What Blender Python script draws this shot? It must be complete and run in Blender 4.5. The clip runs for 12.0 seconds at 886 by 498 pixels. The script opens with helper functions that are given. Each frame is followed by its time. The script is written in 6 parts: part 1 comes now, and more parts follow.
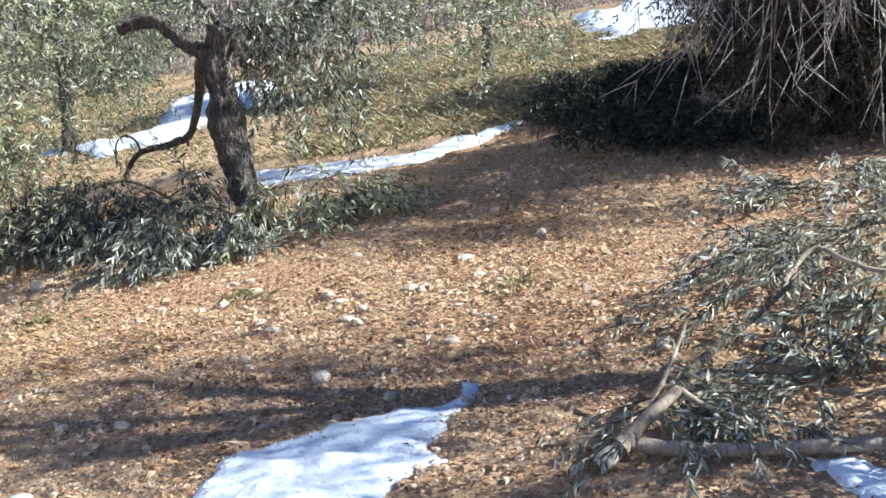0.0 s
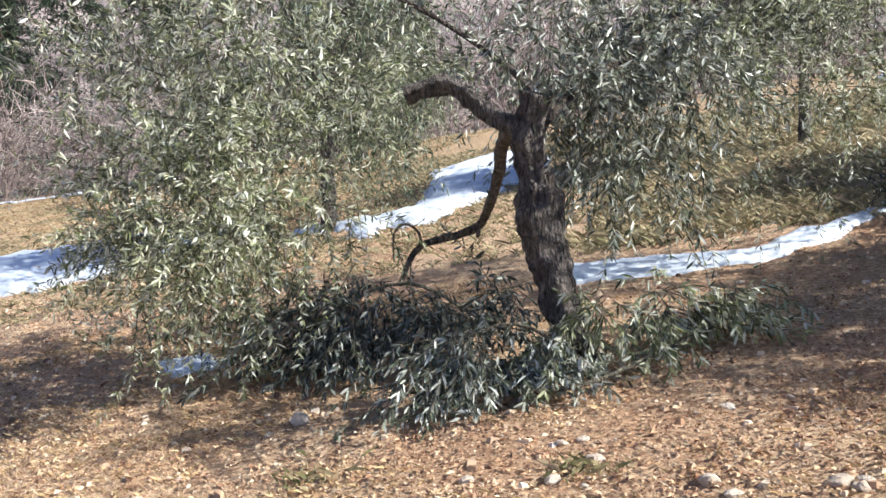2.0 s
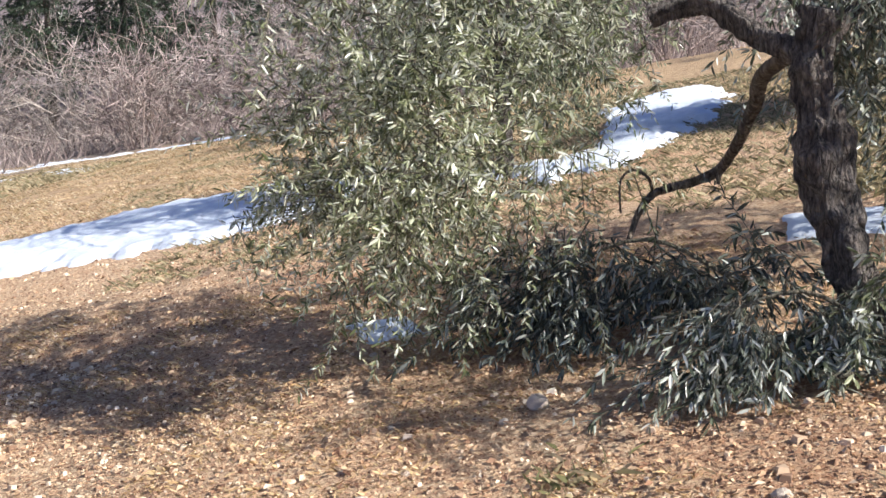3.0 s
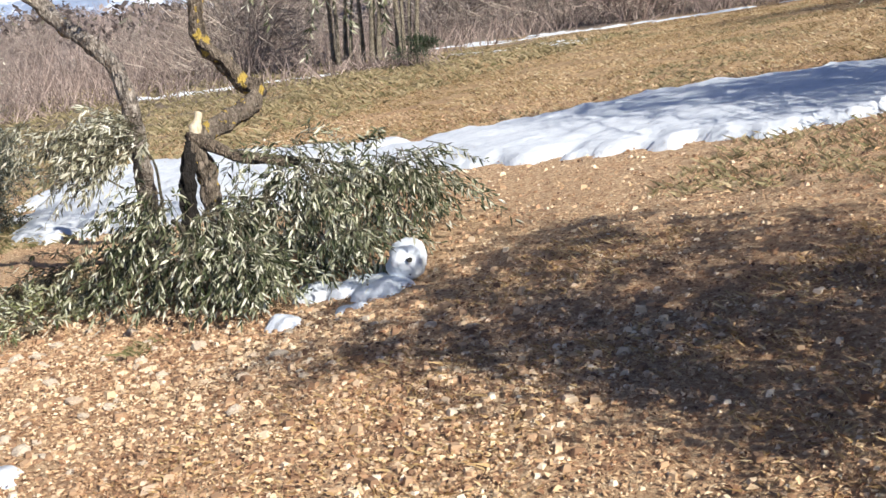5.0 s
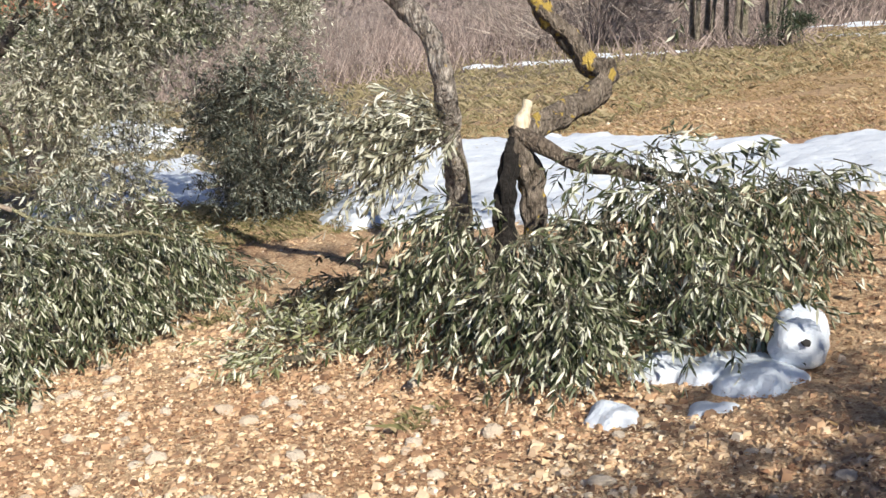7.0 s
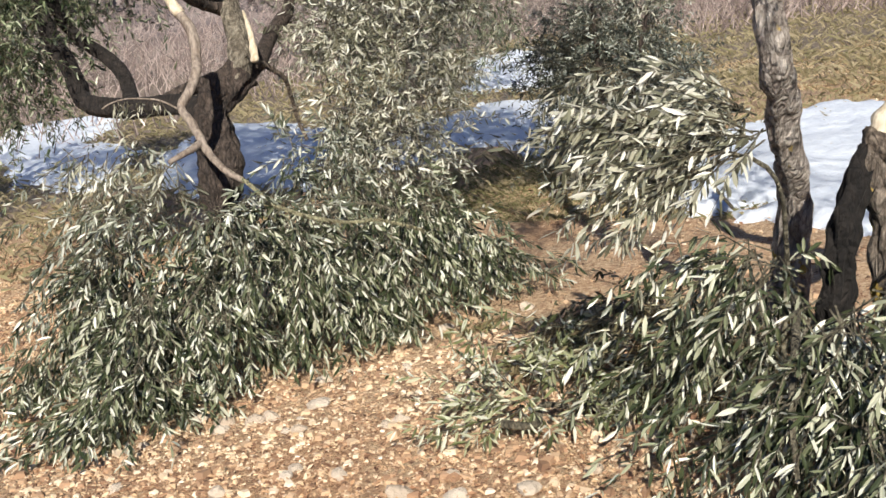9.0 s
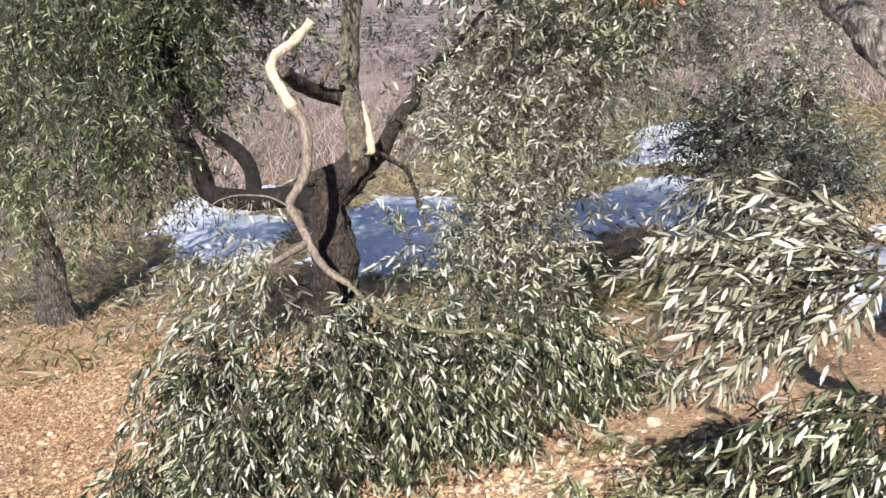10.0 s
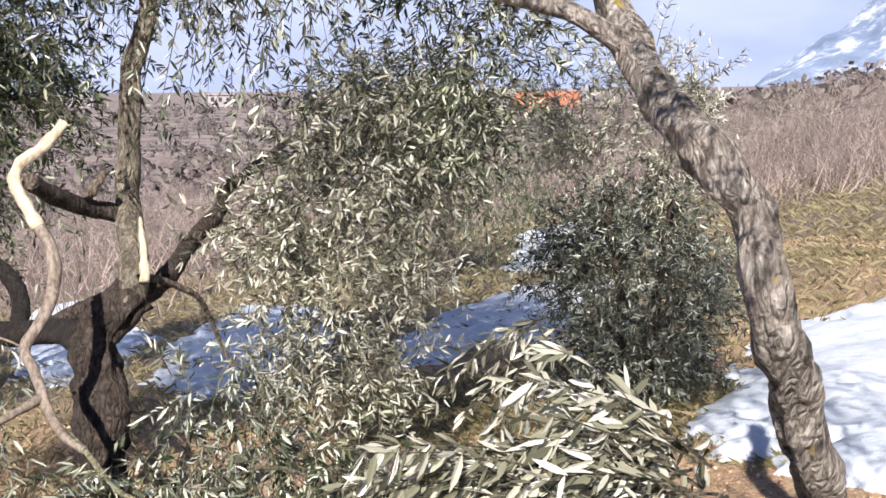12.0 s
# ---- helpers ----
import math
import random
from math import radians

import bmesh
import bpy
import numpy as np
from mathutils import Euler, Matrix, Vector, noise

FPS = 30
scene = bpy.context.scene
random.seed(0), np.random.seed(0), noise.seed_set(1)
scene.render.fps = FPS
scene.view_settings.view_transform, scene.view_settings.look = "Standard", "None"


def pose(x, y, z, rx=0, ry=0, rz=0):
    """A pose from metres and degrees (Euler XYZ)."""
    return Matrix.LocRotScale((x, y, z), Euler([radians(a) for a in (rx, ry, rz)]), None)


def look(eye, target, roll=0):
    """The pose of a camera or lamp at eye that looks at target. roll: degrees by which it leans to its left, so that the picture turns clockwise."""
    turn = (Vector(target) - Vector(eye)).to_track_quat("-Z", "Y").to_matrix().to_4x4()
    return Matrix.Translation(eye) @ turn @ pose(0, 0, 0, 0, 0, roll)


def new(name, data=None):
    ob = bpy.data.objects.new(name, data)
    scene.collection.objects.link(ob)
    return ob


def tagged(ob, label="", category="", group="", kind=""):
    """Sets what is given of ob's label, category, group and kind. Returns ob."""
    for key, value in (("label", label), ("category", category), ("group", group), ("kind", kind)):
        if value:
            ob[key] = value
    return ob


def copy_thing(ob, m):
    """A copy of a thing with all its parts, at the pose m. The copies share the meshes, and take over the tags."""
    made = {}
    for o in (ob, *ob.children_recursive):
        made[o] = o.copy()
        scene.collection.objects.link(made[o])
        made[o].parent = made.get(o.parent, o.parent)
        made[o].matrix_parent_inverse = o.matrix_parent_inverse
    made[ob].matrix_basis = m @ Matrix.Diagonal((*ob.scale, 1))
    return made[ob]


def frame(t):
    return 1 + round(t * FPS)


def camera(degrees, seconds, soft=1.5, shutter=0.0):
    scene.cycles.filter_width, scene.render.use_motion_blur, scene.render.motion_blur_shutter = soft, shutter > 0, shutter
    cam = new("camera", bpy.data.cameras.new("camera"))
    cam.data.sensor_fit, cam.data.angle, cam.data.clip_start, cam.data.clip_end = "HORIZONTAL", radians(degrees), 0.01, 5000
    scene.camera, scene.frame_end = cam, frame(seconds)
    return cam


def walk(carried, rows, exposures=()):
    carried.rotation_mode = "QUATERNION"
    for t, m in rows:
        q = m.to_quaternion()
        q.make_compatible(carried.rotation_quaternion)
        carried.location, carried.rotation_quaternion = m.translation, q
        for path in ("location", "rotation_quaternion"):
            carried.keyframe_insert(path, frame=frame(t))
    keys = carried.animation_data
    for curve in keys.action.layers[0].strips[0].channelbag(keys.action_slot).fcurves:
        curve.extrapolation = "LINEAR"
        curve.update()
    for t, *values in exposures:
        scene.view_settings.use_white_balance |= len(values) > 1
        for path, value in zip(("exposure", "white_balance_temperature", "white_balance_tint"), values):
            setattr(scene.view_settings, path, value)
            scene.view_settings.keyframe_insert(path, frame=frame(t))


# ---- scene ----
cam = camera(43.0, 12.0)
PATH = [
    (0, (-0.054, 0.288, 1.525), (-0.053, 2.273, 1.283), -2.4),
    (0.5, (-0.133, 0.678, 1.547), (-0.278, 2.663, 1.349), -2.4),
    (1, (-0.287, 0.994, 1.579), (-0.529, 2.973, 1.417), -2.1),
    (1.5, (-0.480, 1.385, 1.639), (-0.804, 3.354, 1.512), -1.9),
    (2, (-0.668, 1.737, 1.672), (-1.066, 3.693, 1.553), -1.8),
    (2.5, (-0.962, 2.018, 1.672), (-1.455, 3.950, 1.516), -2.3),
    (3, (-1.289, 2.357, 1.679), (-1.904, 4.249, 1.467), -2.6),
    (3.5, (-1.685, 2.619, 1.647), (-2.462, 4.442, 1.374), -2.7),
    (3.7, (-1.834, 2.749, 1.652), (-2.688, 4.534, 1.360), -2.8),
    (5.3, (-3.024, 3.903, 1.607), (-4.393, 5.305, 1.207), -1.4),
    (5.5, (-3.171, 3.993, 1.615), (-4.581, 5.353, 1.215), -1.1),
    (6, (-3.488, 4.202, 1.603), (-4.991, 5.456, 1.195), -0.7),
    (6.5, (-3.794, 4.491, 1.588), (-5.380, 5.636, 1.173), -0.1),
    (6.7, (-3.888, 4.580, 1.596), (-5.505, 5.680, 1.177), 0.0),
    (8.3, (-4.842, 5.528, 1.588), (-6.676, 6.105, 1.035), 1.1),
    (8.5, (-4.944, 5.591, 1.589), (-6.796, 6.097, 1.029), 1.0),
    (9, (-5.136, 5.815, 1.612), (-7.027, 6.146, 1.051), 0.3),
    (9.5, (-5.311, 5.946, 1.639), (-7.235, 6.114, 1.121), -0.6),
    (10, (-5.472, 6.098, 1.697), (-7.420, 6.128, 1.246), -1.1),
    (10.5, (-5.651, 6.305, 1.735), (-7.617, 6.260, 1.371), -1.3),
    (11, (-5.811, 6.366, 1.721), (-7.788, 6.322, 1.423), -1.2),
    (11.5, (-6.048, 6.407, 1.704), (-8.030, 6.444, 1.434), -1.0),
    (12, (-6.300, 6.550, 1.678), (-8.269, 6.754, 1.395), -0.6),
]
walk(cam, [(t, look(eye, target, roll)) for t, eye, target, roll in PATH], exposures=[(0, 1.32, 5550, 6), (0.5, 1.25, 5600, 6), (1.0, 1.14, 5700, 5), (2.0, 1.09, 5700, 9), (2.5, 1.05, 5750, 10), (3.7, 0.92, 5950, 14), (5.5, 0.60, 6300, 9), (6.7, 0.61, 6300, 9), (8.5, 0.50, 6250, 10), (9.2, 0.54, 6250, 10), (10, 0.69, 6100, 13), (11, 0.84, 6050, 14), (12, 0.77, 6100, 14)])

# ---- world and sun ----
SUN_FROM = Vector((0.82, -0.17, 0.58)).normalized()
world = bpy.data.worlds.new("sky")
scene.world = world
world.use_nodes = True
wn = world.node_tree
wn.nodes.clear()
w_out = wn.nodes.new("ShaderNodeOutputWorld")
w_bg = wn.nodes.new("ShaderNodeBackground")
w_sky = wn.nodes.new("ShaderNodeTexSky")
w_sky.sky_type = "NISHITA"
w_sky.sun_disc = False
w_sky.sun_elevation = math.asin(SUN_FROM.z)
w_sky.sun_rotation = math.atan2(SUN_FROM.x, SUN_FROM.y)
w_sky.altitude, w_sky.air_density, w_sky.dust_density, w_sky.ozone_density = 900, 0.75, 0.0, 2.8
w_bg.inputs["Strength"].default_value = 0.064
w_tint = wn.nodes.new("ShaderNodeMix")
w_tint.data_type, w_tint.blend_type = "RGBA", "MULTIPLY"
w_tint.inputs[0].default_value = 1.0
w_tint.inputs[7].default_value = (1.06, 0.955, 1.01, 1)
wn.links.new(w_sky.outputs["Color"], w_tint.inputs[6])
wn.links.new(w_tint.outputs[2], w_bg.inputs["Color"])
wn.links.new(w_bg.outputs["Background"], w_out.inputs["Surface"])
sun_data = bpy.data.lights.new("sun", "SUN")
sun_data.energy, sun_data.angle, sun_data.color = 5.0, radians(0.55), (1.0, 0.915, 0.78)
sun = new("sun", sun_data)
sun.matrix_world = look(SUN_FROM * 50, (0, 0, 0))


# ---- materials ----
def material(name, rough=0.8):
    m = bpy.data.materials.new(name)
    m.use_nodes = True
    nt = m.node_tree
    bsdf = nt.nodes["Principled BSDF"]
    bsdf.inputs["Roughness"].default_value = rough
    return m, nt, bsdf


def ramp_node(nt, stops, factor, interpolation="LINEAR"):
    r = nt.nodes.new("ShaderNodeValToRGB")
    r.color_ramp.interpolation = interpolation
    els = r.color_ramp.elements
    while len(els) < len(stops):
        els.new(0.5)
    for e, (p, c) in zip(els, stops):
        e.position, e.color = p, (*c, 1)
    nt.links.new(factor, r.inputs["Fac"])
    return r.outputs["Color"]


def noise_node(nt, scale, detail=4, rough=0.6, coords="Object", stretch=None):
    tc = nt.nodes.new("ShaderNodeTexCoord")
    n = nt.nodes.new("ShaderNodeTexNoise")
    n.inputs["Scale"].default_value, n.inputs["Detail"].default_value, n.inputs["Roughness"].default_value = scale, detail, rough
    if stretch:
        mp = nt.nodes.new("ShaderNodeMapping")
        mp.inputs["Scale"].default_value = stretch
        nt.links.new(tc.outputs[coords], mp.inputs["Vector"])
        nt.links.new(mp.outputs["Vector"], n.inputs["Vector"])
    else:
        nt.links.new(tc.outputs[coords], n.inputs["Vector"])
    return n.outputs["Fac"]


def mix_node(nt, fac, a, b, blend="MIX"):
    m = nt.nodes.new("ShaderNodeMix")
    m.data_type, m.blend_type = "RGBA", blend
    for socket, value in (("Factor", fac), ("A", a), ("B", b)):
        s = next(k for k in m.inputs if k.name == socket and k.enabled)
        if isinstance(value, bpy.types.NodeSocket):
            nt.links.new(value, s)
        elif isinstance(value, tuple):
            s.default_value = (*value, 1)
        else:
            s.default_value = value
    return next(k for k in m.outputs if k.enabled)


def bump_node(nt, bsdf, height, strength=0.5, distance=0.02):
    b = nt.nodes.new("ShaderNodeBump")
    b.inputs["Strength"].default_value, b.inputs["Distance"].default_value = strength, distance
    nt.links.new(height, b.inputs["Height"])
    nt.links.new(b.outputs["Normal"], bsdf.inputs["Normal"])


def leaf_material(name, stops, translucent=0.16, rough=0.36, patch=0.5, patch_tint=(0.6, 0.6, 0.55), patch_scale=3.0):
    m, nt, bsdf = material(name, rough)
    geo = nt.nodes.new("ShaderNodeNewGeometry")
    col = ramp_node(nt, stops, geo.outputs["Random Per Island"])
    col = mix_node(nt, patch, col, ramp_node(nt, [(0.38, patch_tint), (0.62, (1.0, 1.0, 0.95))], noise_node(nt, patch_scale, 5, 0.65)), "MULTIPLY")
    nt.links.new(col, bsdf.inputs["Base Color"])
    tr = nt.nodes.new("ShaderNodeBsdfTranslucent")
    nt.links.new(col, tr.inputs["Color"])
    mx = nt.nodes.new("ShaderNodeMixShader")
    mx.inputs[0].default_value = translucent
    nt.links.new(bsdf.outputs[0], mx.inputs[1])
    nt.links.new(tr.outputs[0], mx.inputs[2])
    nt.links.new(mx.outputs[0], nt.nodes["Material Output"].inputs["Surface"])
    return m


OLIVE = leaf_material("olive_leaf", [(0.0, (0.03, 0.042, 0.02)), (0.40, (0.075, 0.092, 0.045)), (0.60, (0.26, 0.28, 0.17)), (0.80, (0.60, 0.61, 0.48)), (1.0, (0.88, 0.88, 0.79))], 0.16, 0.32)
# Leaf tones lightened so the sun on the crown is in the colour.
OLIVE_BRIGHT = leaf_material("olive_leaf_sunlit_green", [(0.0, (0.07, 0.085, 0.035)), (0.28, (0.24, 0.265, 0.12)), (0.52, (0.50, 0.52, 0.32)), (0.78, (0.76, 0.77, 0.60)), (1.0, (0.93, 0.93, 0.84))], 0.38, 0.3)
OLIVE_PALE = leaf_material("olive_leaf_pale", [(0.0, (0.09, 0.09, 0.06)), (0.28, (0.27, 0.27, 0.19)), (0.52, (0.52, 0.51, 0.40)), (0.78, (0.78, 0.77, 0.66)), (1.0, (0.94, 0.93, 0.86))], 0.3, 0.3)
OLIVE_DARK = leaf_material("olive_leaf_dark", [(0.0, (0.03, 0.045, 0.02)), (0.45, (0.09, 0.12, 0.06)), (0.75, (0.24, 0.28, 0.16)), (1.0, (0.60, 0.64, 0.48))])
# Darker, bluish leaf tones with the shade over the foliage put in.
OLIVE_COLD = leaf_material("olive_leaf_shaded_blue_grey", [(0.0, (0.03, 0.036, 0.028)), (0.5, (0.085, 0.098, 0.075)), (0.8, (0.24, 0.265, 0.225)), (1.0, (0.64, 0.67, 0.60))], 0.14)
OLIVE_BROWN = leaf_material("olive_leaf_withered", [(0.0, (0.10, 0.075, 0.04)), (0.5, (0.20, 0.16, 0.085)), (0.8, (0.34, 0.30, 0.18)), (1.0, (0.5, 0.46, 0.32))])
OLIVE_GREY = leaf_material("olive_leaf_grey", [(0.0, (0.04, 0.05, 0.03)), (0.4, (0.16, 0.18, 0.12)), (0.7, (0.43, 0.45, 0.38)), (1.0, (0.80, 0.81, 0.74))])
PINE = leaf_material("evergreen_leaf", [(0.0, (0.02, 0.04, 0.02)), (1.0, (0.07, 0.10, 0.05))], 0.1)
# Very dark leaf colour for the shade inside the bush.
SHADE_FILL_LEAF = leaf_material("dark_shade_fill_leaf", [(0.0, (0.018, 0.018, 0.012)), (0.6, (0.06, 0.055, 0.035)), (0.9, (0.14, 0.125, 0.08)), (1.0, (0.26, 0.23, 0.15))], 0.06, 0.6)
# Near-black leaf colour that stands in for shade on the ground.
SHADE_COVER = leaf_material("shade_cover_leaf", [(0.0, (0.012, 0.018, 0.01)), (0.8, (0.035, 0.045, 0.025)), (1.0, (0.07, 0.075, 0.05))], 0.06, 0.5)
DRY_GRASS = leaf_material("dry_grass_blade", [(0.0, (0.20, 0.13, 0.075)), (0.3, (0.43, 0.305, 0.17)), (0.75, (0.69, 0.53, 0.35)), (0.93, (0.82, 0.72, 0.55)), (1.0, (0.26, 0.25, 0.10))], 0.3, 0.8, 0.75, (0.52, 0.50, 0.36), 0.7)
STRAW = leaf_material("golden_straw", [(0.0, (0.34, 0.21, 0.10)), (0.4, (0.56, 0.39, 0.19)), (0.8, (0.74, 0.56, 0.31)), (1.0, (0.84, 0.70, 0.46))], 0.25, 0.8)
PALE_GRASS = leaf_material("pale_bank_grass_blade", [(0.0, (0.17, 0.145, 0.075)), (0.4, (0.33, 0.275, 0.155)), (0.8, (0.54, 0.455, 0.30)), (1.0, (0.24, 0.23, 0.10))], 0.3, 0.8)
GREEN_GRASS = leaf_material("green_grass_blade", [(0.0, (0.15, 0.15, 0.06)), (0.35, (0.25, 0.235, 0.11)), (0.7, (0.42, 0.34, 0.2)), (1.0, (0.56, 0.45, 0.29))], 0.3, 0.8)
LITTER = leaf_material("leaf_litter", [(0.0, (0.14, 0.07, 0.045)), (0.25, (0.40, 0.235, 0.14)), (0.55, (0.66, 0.475, 0.295)), (0.86, (0.78, 0.60, 0.40)), (1.0, (0.86, 0.74, 0.56))], 0.15, 0.85, 0.7, (0.72, 0.58, 0.46), 1.3)


def bark_material(name, dark, light, lichen=0.0):
    m, nt, bsdf = material(name, 0.92)
    fine = noise_node(nt, 55.0, 6, 0.75, stretch=(1.0, 1.0, 0.22))
    mid = tuple(a * 0.55 + b * 0.45 for a, b in zip(dark, light))
    col = ramp_node(nt, [(0.36, dark), (0.50, mid), (0.64, light)], fine)
    big = noise_node(nt, 11.0, 4, 0.6)
    col = mix_node(nt, 0.75, col, ramp_node(nt, [(0.36, (0.42, 0.38, 0.36)), (0.6, (1.0, 1.0, 1.0))], big), "MULTIPLY")
    tc = nt.nodes.new("ShaderNodeTexCoord")
    mp = nt.nodes.new("ShaderNodeMapping")
    mp.inputs["Scale"].default_value = (1.0, 1.0, 0.38)
    warp = nt.nodes.new("ShaderNodeVectorMath")
    warp.operation = "MULTIPLY_ADD"
    wob = nt.nodes.new("ShaderNodeTexNoise")
    wob.inputs["Scale"].default_value = 18.0
    nt.links.new(tc.outputs["Object"], wob.inputs["Vector"])
    nt.links.new(wob.outputs["Color"], warp.inputs[0])
    warp.inputs[1].default_value = (0.03, 0.03, 0.03)
    nt.links.new(tc.outputs["Object"], warp.inputs[2])
    nt.links.new(warp.outputs["Vector"], mp.inputs["Vector"])
    plates = nt.nodes.new("ShaderNodeTexVoronoi")
    plates.feature = "DISTANCE_TO_EDGE"
    plates.inputs["Scale"].default_value = 42.0
    nt.links.new(mp.outputs["Vector"], plates.inputs["Vector"])
    crack = ramp_node(nt, [(0.0, (0.5, 0.46, 0.43)), (0.09, (0.95, 0.94, 0.93)), (0.4, (1.1, 1.09, 1.08))], plates.outputs["Distance"])
    col = mix_node(nt, 0.65, col, crack, "MULTIPLY")
    if lichen:
        spots = noise_node(nt, 13.0, 4, 0.5)
        mask = ramp_node(nt, [(lichen, (0, 0, 0)), (lichen + 0.04, (1, 1, 1))], spots)
        col = mix_node(nt, mask, col, (0.56, 0.40, 0.09))
    nt.links.new(col, bsdf.inputs["Base Color"])
    add = nt.nodes.new("ShaderNodeMath")
    add.operation = "MULTIPLY_ADD"
    nt.links.new(big, add.inputs[0])
    add.inputs[1].default_value = 1.5
    nt.links.new(fine, add.inputs[2])
    both = nt.nodes.new("ShaderNodeMath")
    both.operation = "MULTIPLY_ADD"
    edge = nt.nodes.new("ShaderNodeMath")
    edge.operation = "MINIMUM"
    nt.links.new(plates.outputs["Distance"], edge.inputs[0])
    edge.inputs[1].default_value = 0.25
    nt.links.new(edge.outputs[0], both.inputs[0])
    both.inputs[1].default_value = 1.8
    nt.links.new(add.outputs[0], both.inputs[2])
    bump_node(nt, bsdf, both.outputs[0], 1.0, 0.03)
    return m


BARK = bark_material("olive_bark", (0.03, 0.025, 0.021), (0.33, 0.285, 0.245))
BARK_DEEP_BLACK = bark_material("deep_black_wood", (0.006, 0.005, 0.005), (0.035, 0.028, 0.024))
BARK_LICHEN = bark_material("olive_bark_with_lichen", (0.09, 0.07, 0.05), (0.46, 0.39, 0.32), 0.575)
BARK_PALE = bark_material("pale_olive_bark", (0.20, 0.165, 0.14), (0.86, 0.79, 0.71), 0.66)
BARK_OLIVE = bark_material("grey_olive_limb_bark", (0.15, 0.13, 0.095), (0.52, 0.47, 0.37))
BARK_MID = bark_material("brown_limb_bark", (0.10, 0.075, 0.055), (0.40, 0.33, 0.26))
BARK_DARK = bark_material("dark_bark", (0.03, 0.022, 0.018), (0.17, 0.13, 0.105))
BARK_BLACK = bark_material("near_black_bark", (0.009, 0.007, 0.006), (0.06, 0.048, 0.042))
BARK_GREEN = bark_material("green_shoot_bark", (0.30, 0.29, 0.16), (0.62, 0.59, 0.38))
TWIG = bark_material("twig_bark", (0.12, 0.11, 0.075), (0.34, 0.31, 0.22))
TWIG_GREY = bark_material("grey_dead_twig", (0.30, 0.27, 0.24), (0.74, 0.69, 0.63))
TWIG_DULL = bark_material("brown_dead_twig", (0.06, 0.05, 0.04), (0.24, 0.205, 0.17))
def bare_twig_material():
    m, nt, bsdf = material("bare_shrub_twig", 0.9)
    info = nt.nodes.new("ShaderNodeObjectInfo")
    geo = nt.nodes.new("ShaderNodeNewGeometry")
    a = ramp_node(nt, [(0.0, (0.12, 0.098, 0.095)), (0.5, (0.265, 0.225, 0.212)), (1.0, (0.50, 0.45, 0.43))], geo.outputs["Random Per Island"])
    b = ramp_node(nt, [(0.0, (1.06, 0.94, 0.88)), (0.4, (0.85, 0.85, 0.83)), (0.7, (1.2, 1.16, 1.05)), (1.0, (0.65, 0.66, 0.6))], info.outputs["Random"])
    nt.links.new(mix_node(nt, 1.0, a, b, "MULTIPLY"), bsdf.inputs["Base Color"])
    return m


TWIG_BARE = bare_twig_material()
def bare_wood_material(name, dark, light):
    """Wood without bark: long fibres and faint stains."""
    m, nt, bsdf = material(name, 0.75)
    fibre = noise_node(nt, 70.0, 5, 0.6, stretch=(1.0, 1.0, 0.12))
    col = ramp_node(nt, [(0.34, dark), (0.62, light)], fibre)
    col = mix_node(nt, 0.5, col, ramp_node(nt, [(0.35, (0.62, 0.55, 0.47)), (0.55, (1.0, 1.0, 1.0))], noise_node(nt, 16.0, 4, 0.6)), "MULTIPLY")
    nt.links.new(col, bsdf.inputs["Base Color"])
    bump_node(nt, bsdf, fibre, 0.7, 0.008)
    return m


FRESH_WOOD = bare_wood_material("fresh_broken_wood", (0.47, 0.385, 0.26), (0.71, 0.635, 0.50))
BARK_SMOOTH = bare_wood_material("smooth_branch_bark", (0.21, 0.165, 0.12), (0.43, 0.35, 0.265))
PEELED = bare_wood_material("peeled_limb", (0.13, 0.10, 0.08), (0.33, 0.275, 0.225))


